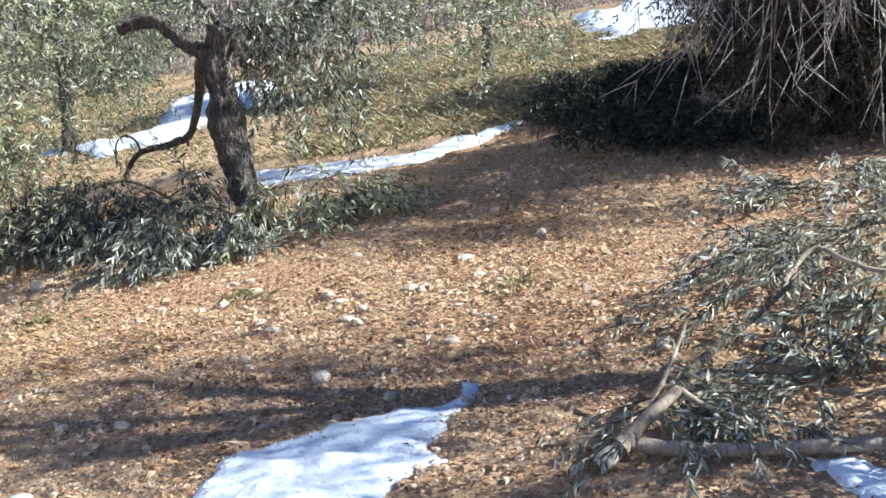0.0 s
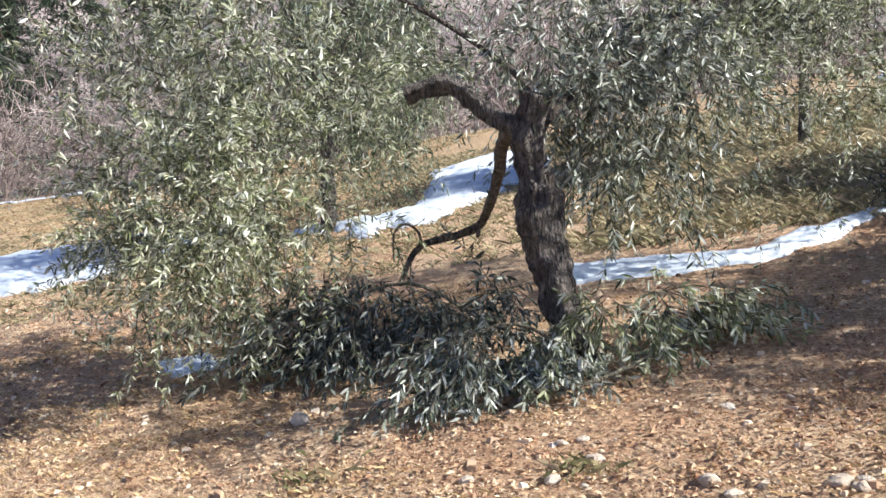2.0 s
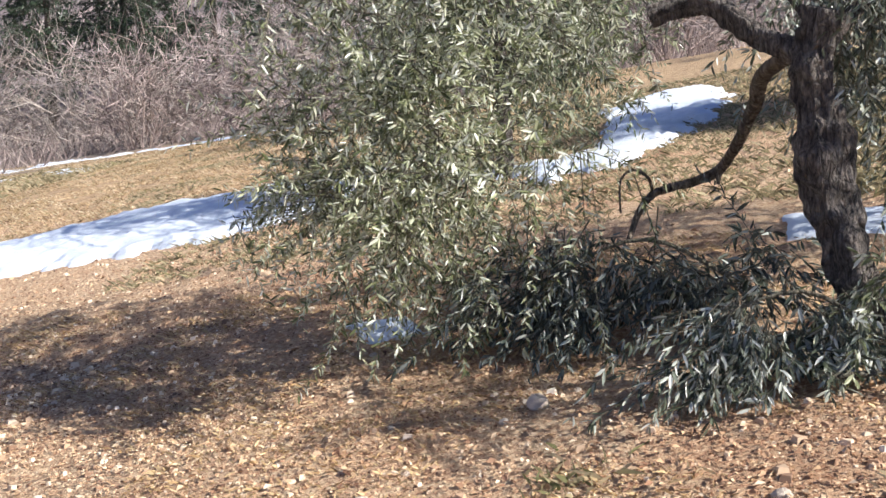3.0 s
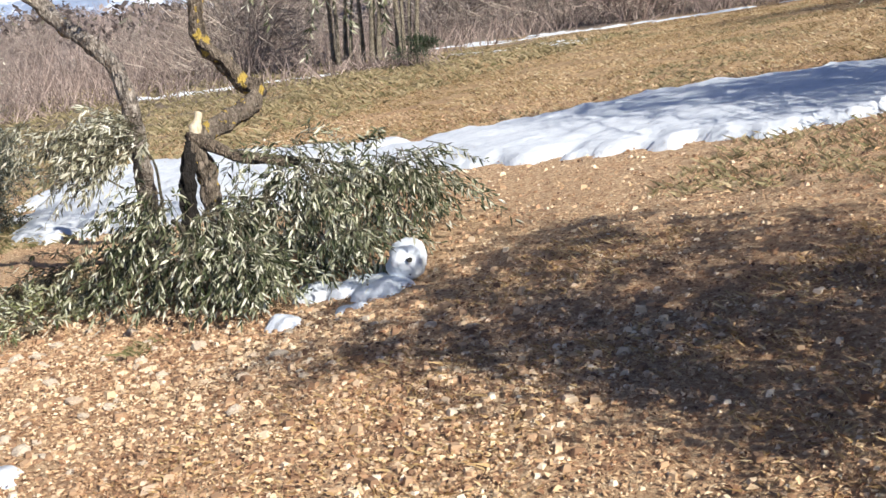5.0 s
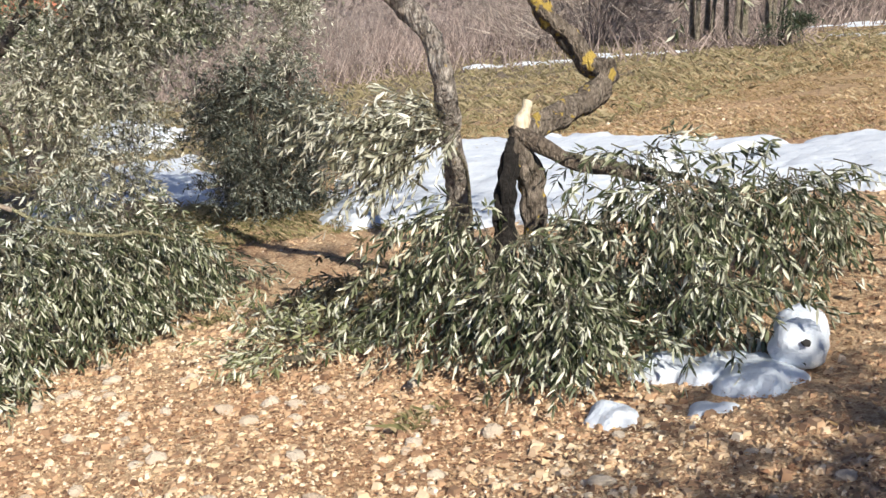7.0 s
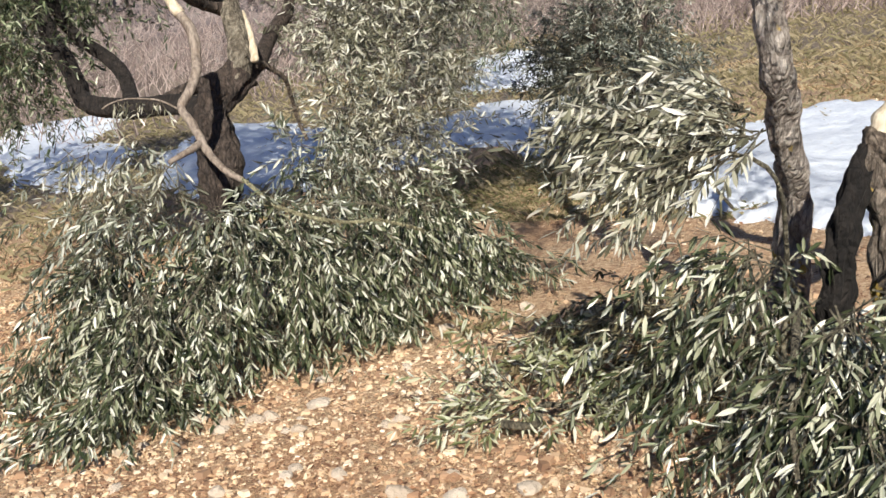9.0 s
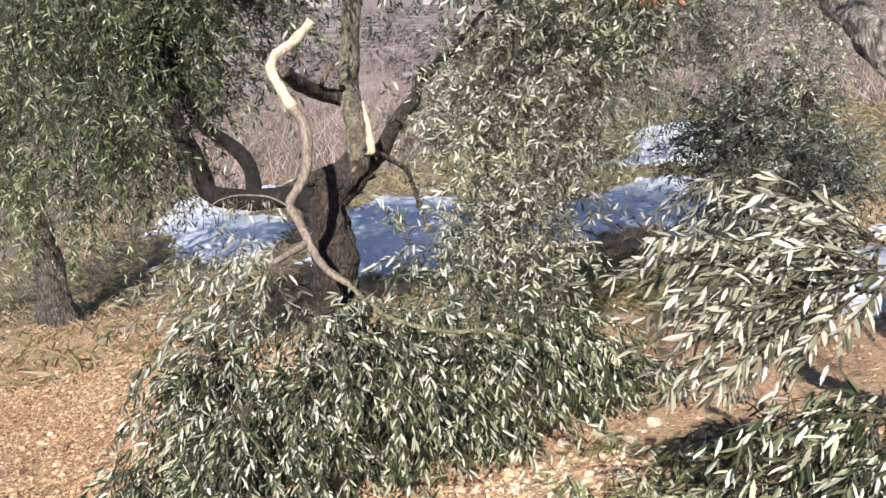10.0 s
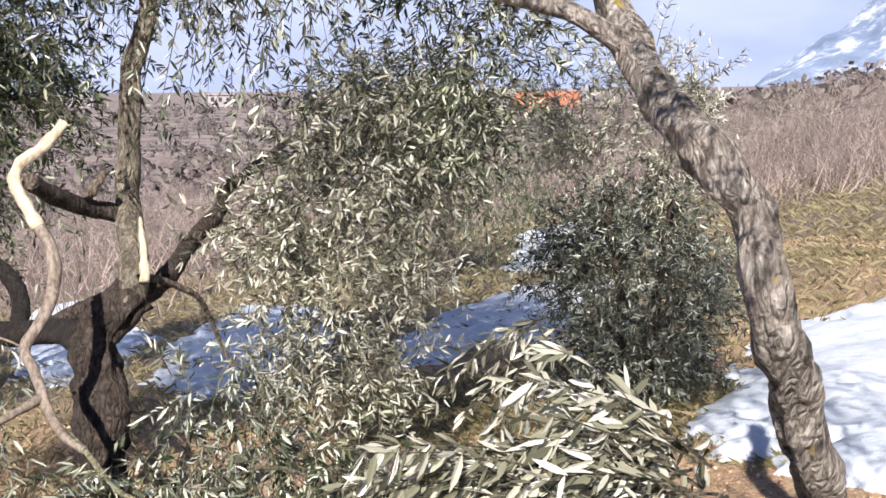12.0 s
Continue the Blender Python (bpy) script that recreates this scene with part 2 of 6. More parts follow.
def soil_material():
    m, nt, bsdf = material("stony_soil", 0.95)
    n1 = noise_node(nt, 38.0, 6, 0.75)
    col = ramp_node(nt, [(0.25, (0.18, 0.092, 0.055)), (0.42, (0.44, 0.265, 0.155)), (0.56, (0.64, 0.465, 0.29)), (0.72, (0.76, 0.61, 0.43))], n1)
    n2 = noise_node(nt, 0.9, 4, 0.6)
    col = mix_node(nt, 0.7, col, ramp_node(nt, [(0.3, (0.78, 0.60, 0.50)), (0.54, (1.0, 1.0, 1.0))], n2), "MULTIPLY")
    # grass takes over away from the worked ground under the trees
    tc = nt.nodes.new("ShaderNodeTexCoord")
    sep = nt.nodes.new("ShaderNodeSeparateXYZ")
    nt.links.new(tc.outputs["Object"], sep.inputs[0])
    add = nt.nodes.new("ShaderNodeMath")
    add.operation = "MULTIPLY_ADD"
    nt.links.new(n2, add.inputs[0])
    add.inputs[1].default_value = 3.0
    nt.links.new(sep.outputs["Y"], add.inputs[2])
    rng = nt.nodes.new("ShaderNodeMapRange")
    rng.inputs["From Min"].default_value, rng.inputs["From Max"].default_value = 13.0, 15.5
    nt.links.new(add.outputs[0], rng.inputs["Value"])
    n3 = noise_node(nt, 14.0, 5, 0.7)
    grass = ramp_node(nt, [(0.3, (0.20, 0.13, 0.07)), (0.5, (0.46, 0.32, 0.18)), (0.7, (0.66, 0.51, 0.33))], n3)
    grass = mix_node(nt, 0.6, grass, ramp_node(nt, [(0.35, (0.82, 0.76, 0.58)), (0.5, (1.0, 0.95, 0.88))], noise_node(nt, 0.35, 4)), "MULTIPLY")
    col = mix_node(nt, rng.outputs[0], col, grass)
    far_x = nt.nodes.new("ShaderNodeMapRange")
    far_x.inputs["From Min"].default_value, far_x.inputs["From Max"].default_value = -12.5, -15.5
    sub = nt.nodes.new("ShaderNodeMath")
    sub.operation = "MULTIPLY_ADD"
    nt.links.new(n2, sub.inputs[0])
    sub.inputs[1].default_value = 4.0
    nt.links.new(sep.outputs["X"], sub.inputs[2])
    nt.links.new(sub.outputs[0], far_x.inputs["Value"])
    waste = ramp_node(nt, [(0.3, (0.10, 0.08, 0.06)), (0.5, (0.21, 0.165, 0.12)), (0.7, (0.34, 0.28, 0.20))], n3)
    col = mix_node(nt, far_x.outputs[0], col, waste)
    ln = nt.nodes.new("ShaderNodeVectorMath")
    ln.operation = "LENGTH"
    nt.links.new(tc.outputs["Object"], ln.inputs[0])
    rng2 = nt.nodes.new("ShaderNodeMapRange")
    rng2.inputs["From Min"].default_value, rng2.inputs["From Max"].default_value = 26.0, 45.0
    nt.links.new(ln.outputs["Value"], rng2.inputs["Value"])
    scrub = ramp_node(nt, [(0.36, (0.085, 0.07, 0.07)), (0.46, (0.20, 0.16, 0.15)), (0.56, (0.33, 0.265, 0.235)), (0.66, (0.47, 0.40, 0.34))], noise_node(nt, 0.16, 8, 0.8))
    col = mix_node(nt, rng2.outputs[0], col, scrub)
    nt.links.new(col, bsdf.inputs["Base Color"])
    bump_node(nt, bsdf, n1, 1.0, 0.03)
    return m


SOIL = soil_material()


def stone_material(name, stops):
    m, nt, bsdf = material(name, 0.9)
    info = nt.nodes.new("ShaderNodeObjectInfo")
    n = noise_node(nt, 25.0, 5)
    col = ramp_node(nt, stops, n)
    col = mix_node(nt, 0.5, col, ramp_node(nt, [(0.0, (0.75, 0.62, 0.5)), (1.0, (1, 1, 1))], info.outputs["Random"]), "MULTIPLY")
    nt.links.new(col, bsdf.inputs["Base Color"])
    bump_node(nt, bsdf, n, 0.6, 0.01)
    return m


STONE = stone_material("pale_limestone", [(0.3, (0.48, 0.39, 0.30)), (0.6, (0.70, 0.61, 0.50)), (0.8, (0.80, 0.73, 0.63))])


def snow_material():
    m, nt, bsdf = material("old_snow", 0.7)
    n = noise_node(nt, 9.0, 6, 0.65)
    dirt = noise_node(nt, 30.0, 4, 0.7)
    col = ramp_node(nt, [(0.3, (0.56, 0.62, 0.71)), (0.6, (0.73, 0.78, 0.85))], n)
    col = mix_node(nt, ramp_node(nt, [(0.62, (0, 0, 0)), (0.74, (0.7, 0.7, 0.7))], dirt), col, (0.45, 0.36, 0.28))
    nt.links.new(col, bsdf.inputs["Base Color"])
    bump_node(nt, bsdf, n, 0.5, 0.05)
    return m


SNOW = snow_material()


def plain_material(name, c1, c2, scale=20.0, rough=0.8):
    m, nt, bsdf = material(name, rough)
    nt.links.new(ramp_node(nt, [(0.35, c1), (0.65, c2)], noise_node(nt, scale)), bsdf.inputs["Base Color"])
    return m


# ---- builders ----
def height(x, y):
    """The lie of the land."""
    x, y = np.asarray(x, float), np.asarray(y, float)
    xx = np.where(x < -11, -11 - 12 * (1 - np.exp(np.minimum(x + 11, 0) / 12)), x)
    xx = np.where(x > 6, 6 + 6 * (1 - np.exp(-np.maximum(x - 6, 0) / 6)), xx)
    yy = np.where(y > 12, 12 + 20 * (1 - np.exp(-np.maximum(y - 12, 0) / 20)), y)
    yy = np.where(y < 0, -8 * (1 - np.exp(np.minimum(y, 0) / 8)), yy)
    z = 0.03 + 0.1176 * xx + 0.15 * yy
    k = np.clip((np.hypot(x, y) - 45) / 130, 0, 1)
    k = k * k * (3 - 2 * k)
    a = np.degrees(np.arctan2(y - 6, x + 6))
    side = np.clip((a - 20) / 25, 0, 1) * np.maximum(np.clip((141 - a) / 18, 0, 1), 0.13 * np.clip((159 - a) / 9, 0, 1))
    h = np.clip((np.hypot(x + 6, y - 6) - 26) / 110, 0, 1)
    return z * (1 - k) - 4.0 * k + side * h * h * (3 - 2 * h) * 42


def relief(x, y):
    """Small humps and clods on top of the lie of the land."""
    x, y = np.broadcast_arrays(np.asarray(x, float), np.asarray(y, float))
    out = np.empty(x.size)
    for i, (a, b) in enumerate(zip(x.ravel().tolist(), y.ravel().tolist())):
        out[i] = noise.noise((a * 1.1, b * 1.1, 0)) * 0.035
        if abs(a + 4) + abs(b - 6) < 20:
            out[i] += noise.noise((a * 7, b * 7, 3)) * 0.016 + noise.noise((a * 17, b * 17, 3)) * 0.007
    return out.reshape(x.shape) - 0.02


def surface(x, y):
    return height(x, y) + relief(x, y)


def empty(name, at=(0, 0, 0)):
    ob = new(name)
    ob.location = at
    ob.empty_display_size = 0.1
    return ob


def mesh_ob(name, verts, faces, mats, parent=None, mat_index=None, smooth=False, label=""):
    me = bpy.data.meshes.new(name)
    me.from_pydata([tuple(v) for v in verts] if not isinstance(verts, np.ndarray) else verts.tolist(), [], faces if not isinstance(faces, np.ndarray) else faces.tolist())
    for m in mats if isinstance(mats, (list, tuple)) else [mats]:
        me.materials.append(m)
    if mat_index is not None:
        me.polygons.foreach_set("material_index", np.asarray(mat_index, dtype=np.int32))
    if smooth:
        me.polygons.foreach_set("use_smooth", np.ones(len(me.polygons), dtype=bool))
    me.update()
    ob = new(name, me)
    if parent is not None:
        ob.parent = parent
        ob.matrix_parent_inverse = Matrix.Translation(-Vector(parent.location))
    if label:
        ob["label"] = label
    return ob


def smooth_path(pts, per=5):
    """Catmull-Rom through pts."""
    p = [np.array(q, float) for q in pts]
    p = [2 * p[0] - p[1]] + p + [2 * p[-1] - p[-2]]
    out = []
    for i in range(1, len(p) - 2):
        for k in range(per):
            t = k / per
            a, b, c, d = p[i - 1:i + 3]
            out.append(0.5 * (2 * b + (c - a) * t + (2 * a - 5 * b + 4 * c - d) * t * t + (3 * b - a - 3 * c + d) * t ** 3))
    out.append(p[-2])
    return np.array(out)


def limb(name, pts, r0, r1, mat, parent, sides=12, knot=0.16, per=5, label="", flare=0.0, cap=None):
    """A tapered, knotty limb along pts. cap: the material of its broken end."""
    per = max(per, 10) if r0 > 0.03 else per
    path = smooth_path(pts, per)
    n = len(path)
    verts, faces, idx = [], [], []
    side = np.array((1.0, 0.0, 0.0))
    for i, p in enumerate(path):
        d = path[min(i + 1, n - 1)] - path[max(i - 1, 0)]
        d /= np.linalg.norm(d) + 1e-9
        side = side - d * (side @ d)
        if np.linalg.norm(side) < 1e-3:
            side = np.cross(d, (0, 0, 1.0))
        side /= np.linalg.norm(side)
        up = np.cross(d, side)
        t = i / (n - 1)
        r = r0 + (r1 - r0) * t + flare * r0 * max(0, 1 - t * 5) ** 2
        for k in range(sides):
            a = 2 * math.pi * k / sides
            q = side * math.cos(a) + up * math.sin(a)
            wob = noise.noise(Vector(p + q * r) * (0.55 / max(r0, 0.02))) * knot + noise.noise(Vector(p * 3 + q * 2.2 + 7)) * knot
            ridge = noise.noise(Vector((math.cos(a) * 3.2, math.sin(a) * 3.2, p[2] * 2.5 + p[0]))) * knot * 0.9 if r0 > 0.045 else 0.0
            rough = (noise.noise(Vector(p * 21 + q * 1.4)) * 0.6 + noise.noise(Vector(p * 9 + q * 0.9 + 3)) * 0.7) * knot if r0 > 0.03 else 0.0
            verts.append(p + q * r * (1 + wob + ridge + rough))
    for i in range(n - 1):
        for k in range(sides):
            a, b = i * sides + k, i * sides + (k + 1) % sides
            faces.append((a, b, b + sides, a + sides))
            idx.append(0)
    verts.append(path[-1] + (path[-1] - path[-2]) * 0.1)
    for k in range(sides):
        faces.append(((n - 1) * sides + k, (n - 1) * sides + (k + 1) % sides, len(verts) - 1))
        idx.append(1 if cap else 0)
    return mesh_ob(name, np.array(verts), faces, [mat, cap] if cap else mat, parent, idx, smooth=True, label=label)


def bezier(p0, p1, p2, u):
    return (1 - u) ** 2 * p0 + 2 * u * (1 - u) * p1 + u * u * p2


def unit(v):
    return v / (np.linalg.norm(v, axis=-1, keepdims=True) + 1e-9)


class Spray:
    """Gathers leafy shoots, then writes them as one mesh of twigs and one of leaves."""

    def __init__(self, seed):
        self.rng = np.random.default_rng(seed)
        self.shoots = []

    def add(self, start, way, length, droop, leaves=None, size=0.06):
        start, way = np.atleast_2d(start).astype(float), unit(np.atleast_2d(way).astype(float))
        n = len(start)
        length = np.broadcast_to(np.asarray(length, float), (n,))[:, None]
        p1 = start + way * length * 0.5
        p2 = start + way * length
        p2[:, 2] -= np.broadcast_to(np.asarray(droop, float), (n,)) * length[:, 0]
        self.shoots.append((start, p1, p2, length[:, 0], size, leaves))

    def blob(self, centre, radii, n, way=(0, 0, -0.5), out=0.6, spread=0.5, length=(0.3, 0.6), droop=(0.2, 0.6), leaves=None, size=0.06, shell=0.35, clump=13):
        r = self.rng
        k = max(3, n // clump)
        hub = unit(r.normal(size=(k, 3))) * r.uniform(shell, 1.0, (k, 1)) ** 0.6
        d = hub[r.integers(0, k, n)] + r.normal(size=(n, 3)) * 0.17
        start = np.array(centre) + d * np.array(radii)
        d = unit(d)
        w = np.array(way, float) + unit(d * np.array((1, 1, 0.5))) * out + r.normal(size=(n, 3)) * spread
        self.add(start, w, r.uniform(*length, n), r.uniform(*droop, n), leaves, size)

    def curtain(self, a, b, depth, n, drop=(0.4, 0.9), rise=0.2, leaves=None, size=0.06, lean=(0, 0, 0)):
        """Shoots that hang from the line a-b."""
        r = self.rng
        t = r.uniform(0, 1, (n, 1))
        start = np.array(a) * (1 - t) + np.array(b) * t + r.normal(size=(n, 3)) * np.array((depth, depth, rise))
        w = np.array((0, 0, -1.0)) + np.array(lean) + r.normal(size=(n, 3)) * 0.35
        self.add(start, w, r.uniform(*drop, n), 0.1, leaves, size)

    def fork(self, k, share=0.45, angle=0.9):
        """Side twigs on every shoot so far."""
        r = self.rng
        for p0, p1, p2, length, size, leaves in list(self.shoots):
            n = len(p0)
            who = np.repeat(np.arange(n), k)
            u = r.uniform(0.2, 0.95, (len(who), 1))
            start = bezier(p0[who], p1[who], p2[who], u)
            way = unit(p2[who] - p0[who]) + unit(r.normal(size=(len(who), 3))) * angle
            self.add(start, way, length[who] * share * r.uniform(0.5, 1.2, len(who)), 0.05, leaves, size)

    def above(self, clearance=0.01):
        """Keeps every shoot above the ground."""
        for p0, p1, p2, *_ in self.shoots:
            for p in (p0, p1, p2):
                low = height(p[:, 0], p[:, 1]) + clearance
                p[:, 2] = np.maximum(p[:, 2], low + self.rng.uniform(0, 0.05, len(p)))

    def grow(self, parent, leaf_mat, twig_mat, twig_r=0.0028, pitch=0.0175, leaf_name="foliage", twig_name="twig_growth", simple=False, bare=False, leaf_label="", first=0.12, chaos=0.72, rings=4):
        r = self.rng
        tv, tf, base = [], [], 0
        P, T, SZ = [], [], []
        for p0, p1, p2, length, size, leaves in self.shoots:
            n = len(p0)
            us = np.linspace(0, 1, rings)
            pts = np.stack([bezier(p0, p1, p2, u) for u in us], 1)
            tang = unit(np.gradient(pts, axis=1))
            s1 = unit(np.cross(tang, np.array((0.31, 0.17, 0.93))))
            s2 = np.cross(tang, s1)
            rr = (twig_r * (1.15 - us))[None, :, None]
            ring = np.stack([pts + rr * (s1 * math.cos(a) + s2 * math.sin(a)) for a in (0, 2.094, 4.189)], 2)
            tv.append(ring.reshape(-1, 3))
            k = np.arange(n)[:, None, None] * rings * 3 + np.arange(rings - 1)[None, :, None] * 3 + base
            c = np.arange(3)[None, None, :]
            c2 = (c + 1) % 3
            f = np.stack([k + c, k + c2, k + c2 + 3, k + c + 3], -1).reshape(-1, 4)
            tf.append(f)
            base += n * rings * 3
            if bare:
                continue
            m = np.maximum((length / pitch).astype(int), 4) if leaves is None else np.full(n, leaves)
            who = np.repeat(np.arange(n), m)
            u = r.uniform(first, 1.0, len(who))[:, None]
            P.append(bezier(p0[who], p1[who], p2[who], u))
            T.append(unit(2 * (1 - u) * (p1[who] - p0[who]) + 2 * u * (p2[who] - p1[who])))
            SZ.append(size * r.uniform(0.65, 1.15, len(who)))
        if tv:
            tagged(mesh_ob(twig_name, np.concatenate(tv), np.concatenate(tf), twig_mat, parent), kind="stuff")
        if bare:
            return
        P, T, SZ = np.concatenate(P), np.concatenate(T), np.concatenate(SZ)[:, None]
        n = len(P)
        perp = unit(np.cross(T, r.normal(size=(n, 3))))
        d = unit(T * r.uniform(0.25, 1.0, (n, 1)) + perp * chaos + np.array((0, 0, -0.15 if chaos > 0.7 else -0.4)))
        wide = unit(np.cross(d, perp + r.normal(size=(n, 3)) * 0.45))
        nor = np.cross(wide, d)
        w = SZ * r.uniform(0.09, 0.135, (n, 1))
        curl = nor * SZ * r.uniform(-0.10, 0.10, (n, 1))
        lift = nor * w * 0.35
        if simple:
            V = np.stack([P, P + d * SZ * 0.5 + wide * w + curl, P + d * SZ, P + d * SZ * 0.5 - wide * w + curl], 1).reshape(-1, 3)
            F = np.arange(n)[:, None] * 4 + np.arange(4)[None, :]
        else:
            V = np.stack([P, P + d * SZ * 0.28 + wide * w * 0.85 + lift + curl * 0.6, P + d * SZ * 0.68 + wide * w * 0.8 + lift + curl * 0.8, P + d * SZ,
                          P + d * SZ * 0.68 - wide * w * 0.8 + lift + curl * 0.8, P + d * SZ * 0.28 - wide * w * 0.85 + lift + curl * 0.6], 1).reshape(-1, 3)
            k = np.arange(n)[:, None] * 6
            F = np.stack([k + np.array((0, 1, 2, 3)), k + np.array((0, 3, 4, 5))], 1).reshape(-1, 4)
        return tagged(mesh_ob(leaf_name, V, F, leaf_mat, parent, label=leaf_label), kind="stuff")


# ---- ground ----
def axis_steps(lo, hi, fine, far):
    a = list(np.arange(lo, hi, fine))
    s, v = fine, hi
    right = []
    while v < far:
        right.append(v)
        s *= 1.13
        v += s
    s, v = fine, lo
    left = []
    while v > -far:
        s *= 1.13
        v -= s
        left.append(v)
    return np.array(left[::-1] + a + right)


def build_ground():
    gx, gy = axis_steps(-11.5, 2.6, 0.058, 4500), axis_steps(2.2, 12.5, 0.058, 4500)
    X, Y = np.meshgrid(gx, gy)
    V = np.stack([X.ravel(), Y.ravel(), surface(X, Y).ravel()], 1)
    ny, nx = X.shape
    k = (np.arange(ny - 1)[:, None] * nx + np.arange(nx - 1)[None, :]).reshape(-1, 1)
    F = k + np.array((0, 1, nx + 1, nx))
    g = mesh_ob("ground", V, F, SOIL, smooth=True)
    return tagged(g, "stony brown grove soil turning to dry grass", "ground", kind="structure")


build_ground()


# ---- snow ----
def inside(poly, x, y):
    """Signed distance to a polygon's edge, positive inside."""
    poly = np.array(poly, float)
    best = np.full(x.shape, 1e9)
    odd = np.zeros(x.shape, bool)
    for (x0, y0), (x1, y1) in zip(poly, np.roll(poly, -1, 0)):
        dx, dy = x1 - x0, y1 - y0
        t = np.clip(((x - x0) * dx + (y - y0) * dy) / (dx * dx + dy * dy + 1e-9), 0, 1)
        best = np.minimum(best, np.hypot(x - x0 - t * dx, y - y0 - t * dy))
        cross = ((y0 > y) != (y1 > y)) & (x < (x1 - x0) * (y - y0) / (y1 - y0 + 1e-12) + x0)
        odd ^= cross
    return np.where(odd, best, -best)


def snow_patch(poly, thick=0.06, ragged=0.12, step=0.06, label="patch of old white snow on the soil", holes=0.0):
    xs, ys = [p[0] for p in poly], [p[1] for p in poly]
    gx, gy = np.arange(min(xs) - 0.4, max(xs) + 0.4, step), np.arange(min(ys) - 0.4, max(ys) + 0.4, step)
    X, Y = np.meshgrid(gx, gy)
    D = inside(poly, X, Y)
    N = np.array([noise.noise((x * 2.2, y * 2.2, 1)) + 0.6 * noise.noise((x * 6, y * 6, 5)) + 0.35 * noise.noise((x * 15, y * 15, 2)) for x, y in zip(X.ravel(), Y.ravel())]).reshape(X.shape)
    M = np.array([noise.noise((x * 3.5, y * 3.5, 11)) for x, y in zip(X.ravel(), Y.ravel())]).reshape(X.shape)
    S = D + N * ragged - holes * np.clip(N * 0.6 + M * 0.9, 0, 1)
    H = np.clip(S / 0.22, -1, 1)
    rise = thick * np.sqrt(np.maximum(H, 0)) * (1 + 0.3 * M + 0.2 * N)
    Z = surface(X, Y) + np.where(H > 0, rise + 0.006, H * 0.2 - 0.012)
    keep = S > 0
    for _ in range(2):
        wide = keep.copy()
        wide[1:] |= keep[:-1]
        wide[:-1] |= keep[1:]
        wide[:, 1:] |= keep[:, :-1]
        wide[:, :-1] |= keep[:, 1:]
        keep = wide
    Z = np.where(S > 0, Z, np.maximum(Z, surface(X, Y) - 0.07))
    ny, nx = X.shape
    quad = keep[:-1, :-1] & keep[1:, :-1] & keep[:-1, 1:] & keep[1:, 1:]
    k = (np.arange(ny - 1)[:, None] * nx + np.arange(nx - 1)[None, :])[quad].reshape(-1, 1)
    F = k + np.array((0, 1, nx + 1, nx))
    used = np.unique(F)
    remap = np.zeros(X.size, int)
    remap[used] = np.arange(len(used))
    V = np.stack([X.ravel(), Y.ravel(), Z.ravel()], 1)[used]
    ob = mesh_ob("snow_patch", V, remap[F], SNOW, smooth=True)
    return tagged(ob, label, "snow", "snow patches")


snow_patch([(-0.98, 3.0), (-0.84, 3.4), (-0.75, 3.71), (-0.52, 3.80), (-0.33, 3.87), (-0.13, 3.89), (-0.05, 3.93), (0.0, 4.06), (0.06, 4.03), (0.02, 3.87), (-0.05, 3.78), (-0.06, 3.64), (-0.13, 3.55), (-0.05, 3.43), (-0.17, 3.37), (-0.24, 3.28), (-0.3, 3.0)], 0.018, 0.045, 0.016, "melting white snow patch on leaf litter", 0.13)
snow_patch([(-6.95, 5.40), (-6.8, 5.52), (-6.5, 5.58), (-6.4, 5.48), (-6.7, 5.3)], 0.03, 0.05, 0.03, "small melting snow patch on the gravel")
snow_patch([(0.86, 3.12), (1.0, 3.07), (1.15, 2.8), (0.95, 2.78)], 0.03, 0.04, 0.03, "small snow patch beneath a cut branch")
snow_patch([(-1.75, 3.55), (-1.35, 3.66), (-1.3, 3.4), (-1.8, 3.2)], 0.04, 0.06, 0.04, "small melting snow patch on soil")
snow_patch([(-1.45, 8.6), (-0.86, 8.52), (-0.51, 8.44), (-0.16, 8.39), (0.17, 8.70), (0.66, 9.22), (0.70, 9.1), (0.62, 8.88), (0.22, 8.30), (-0.06, 8.08), (-0.44, 8.02), (-0.84, 7.98), (-1.4, 8.05)], 0.035, 0.06, 0.03, "narrow snow band behind the olive trunk", 0.08)
snow_patch([(3.0, 20.0), (6.0, 20.0), (8.5, 25.0), (6.0, 25.5)], 0.08, 0.6, 0.15, "broken snow high on the slope", 0.9)
snow_patch([(-4.2, 11.4), (-3.1, 11.5), (-3.0, 12.2), (-3.3, 14.4), (-2.9, 15.4), (-2.2, 15.2), (-1.9, 13.0), (-2.4, 10.8), (-3.2, 10.7)], 0.07, 0.25, 0.08, "snow drift climbing the grassy slope", 0.9)
snow_patch([(-9.6, 11.3), (-8.6, 11.9), (-7.8, 12.5), (-6.6, 12.6), (-4.9, 12.6), (-4.9, 10.9), (-5.65, 10.25), (-6.65, 10.05), (-7.8, 9.95), (-8.9, 9.9), (-9.8, 10.0), (-10.2, 10.9)], 0.07, 0.22, 0.07, "long snow band across the grass", 0.7)
snow_patch([(-11.8, 8.3), (-12.6, 8.9), (-13.6, 9.3), (-14.2, 10.0), (-14.6, 11.0), (-13.8, 11.4), (-12.9, 11.6), (-11.0, 11.45), (-9.6, 11.3), (-9.8, 10.0), (-9.0, 9.8), (-8.8, 9.1), (-10.1, 8.6), (-10.9, 8.45)], 0.08, 0.2, 0.07, "broad snow sheet behind the broken olive", 0.7)
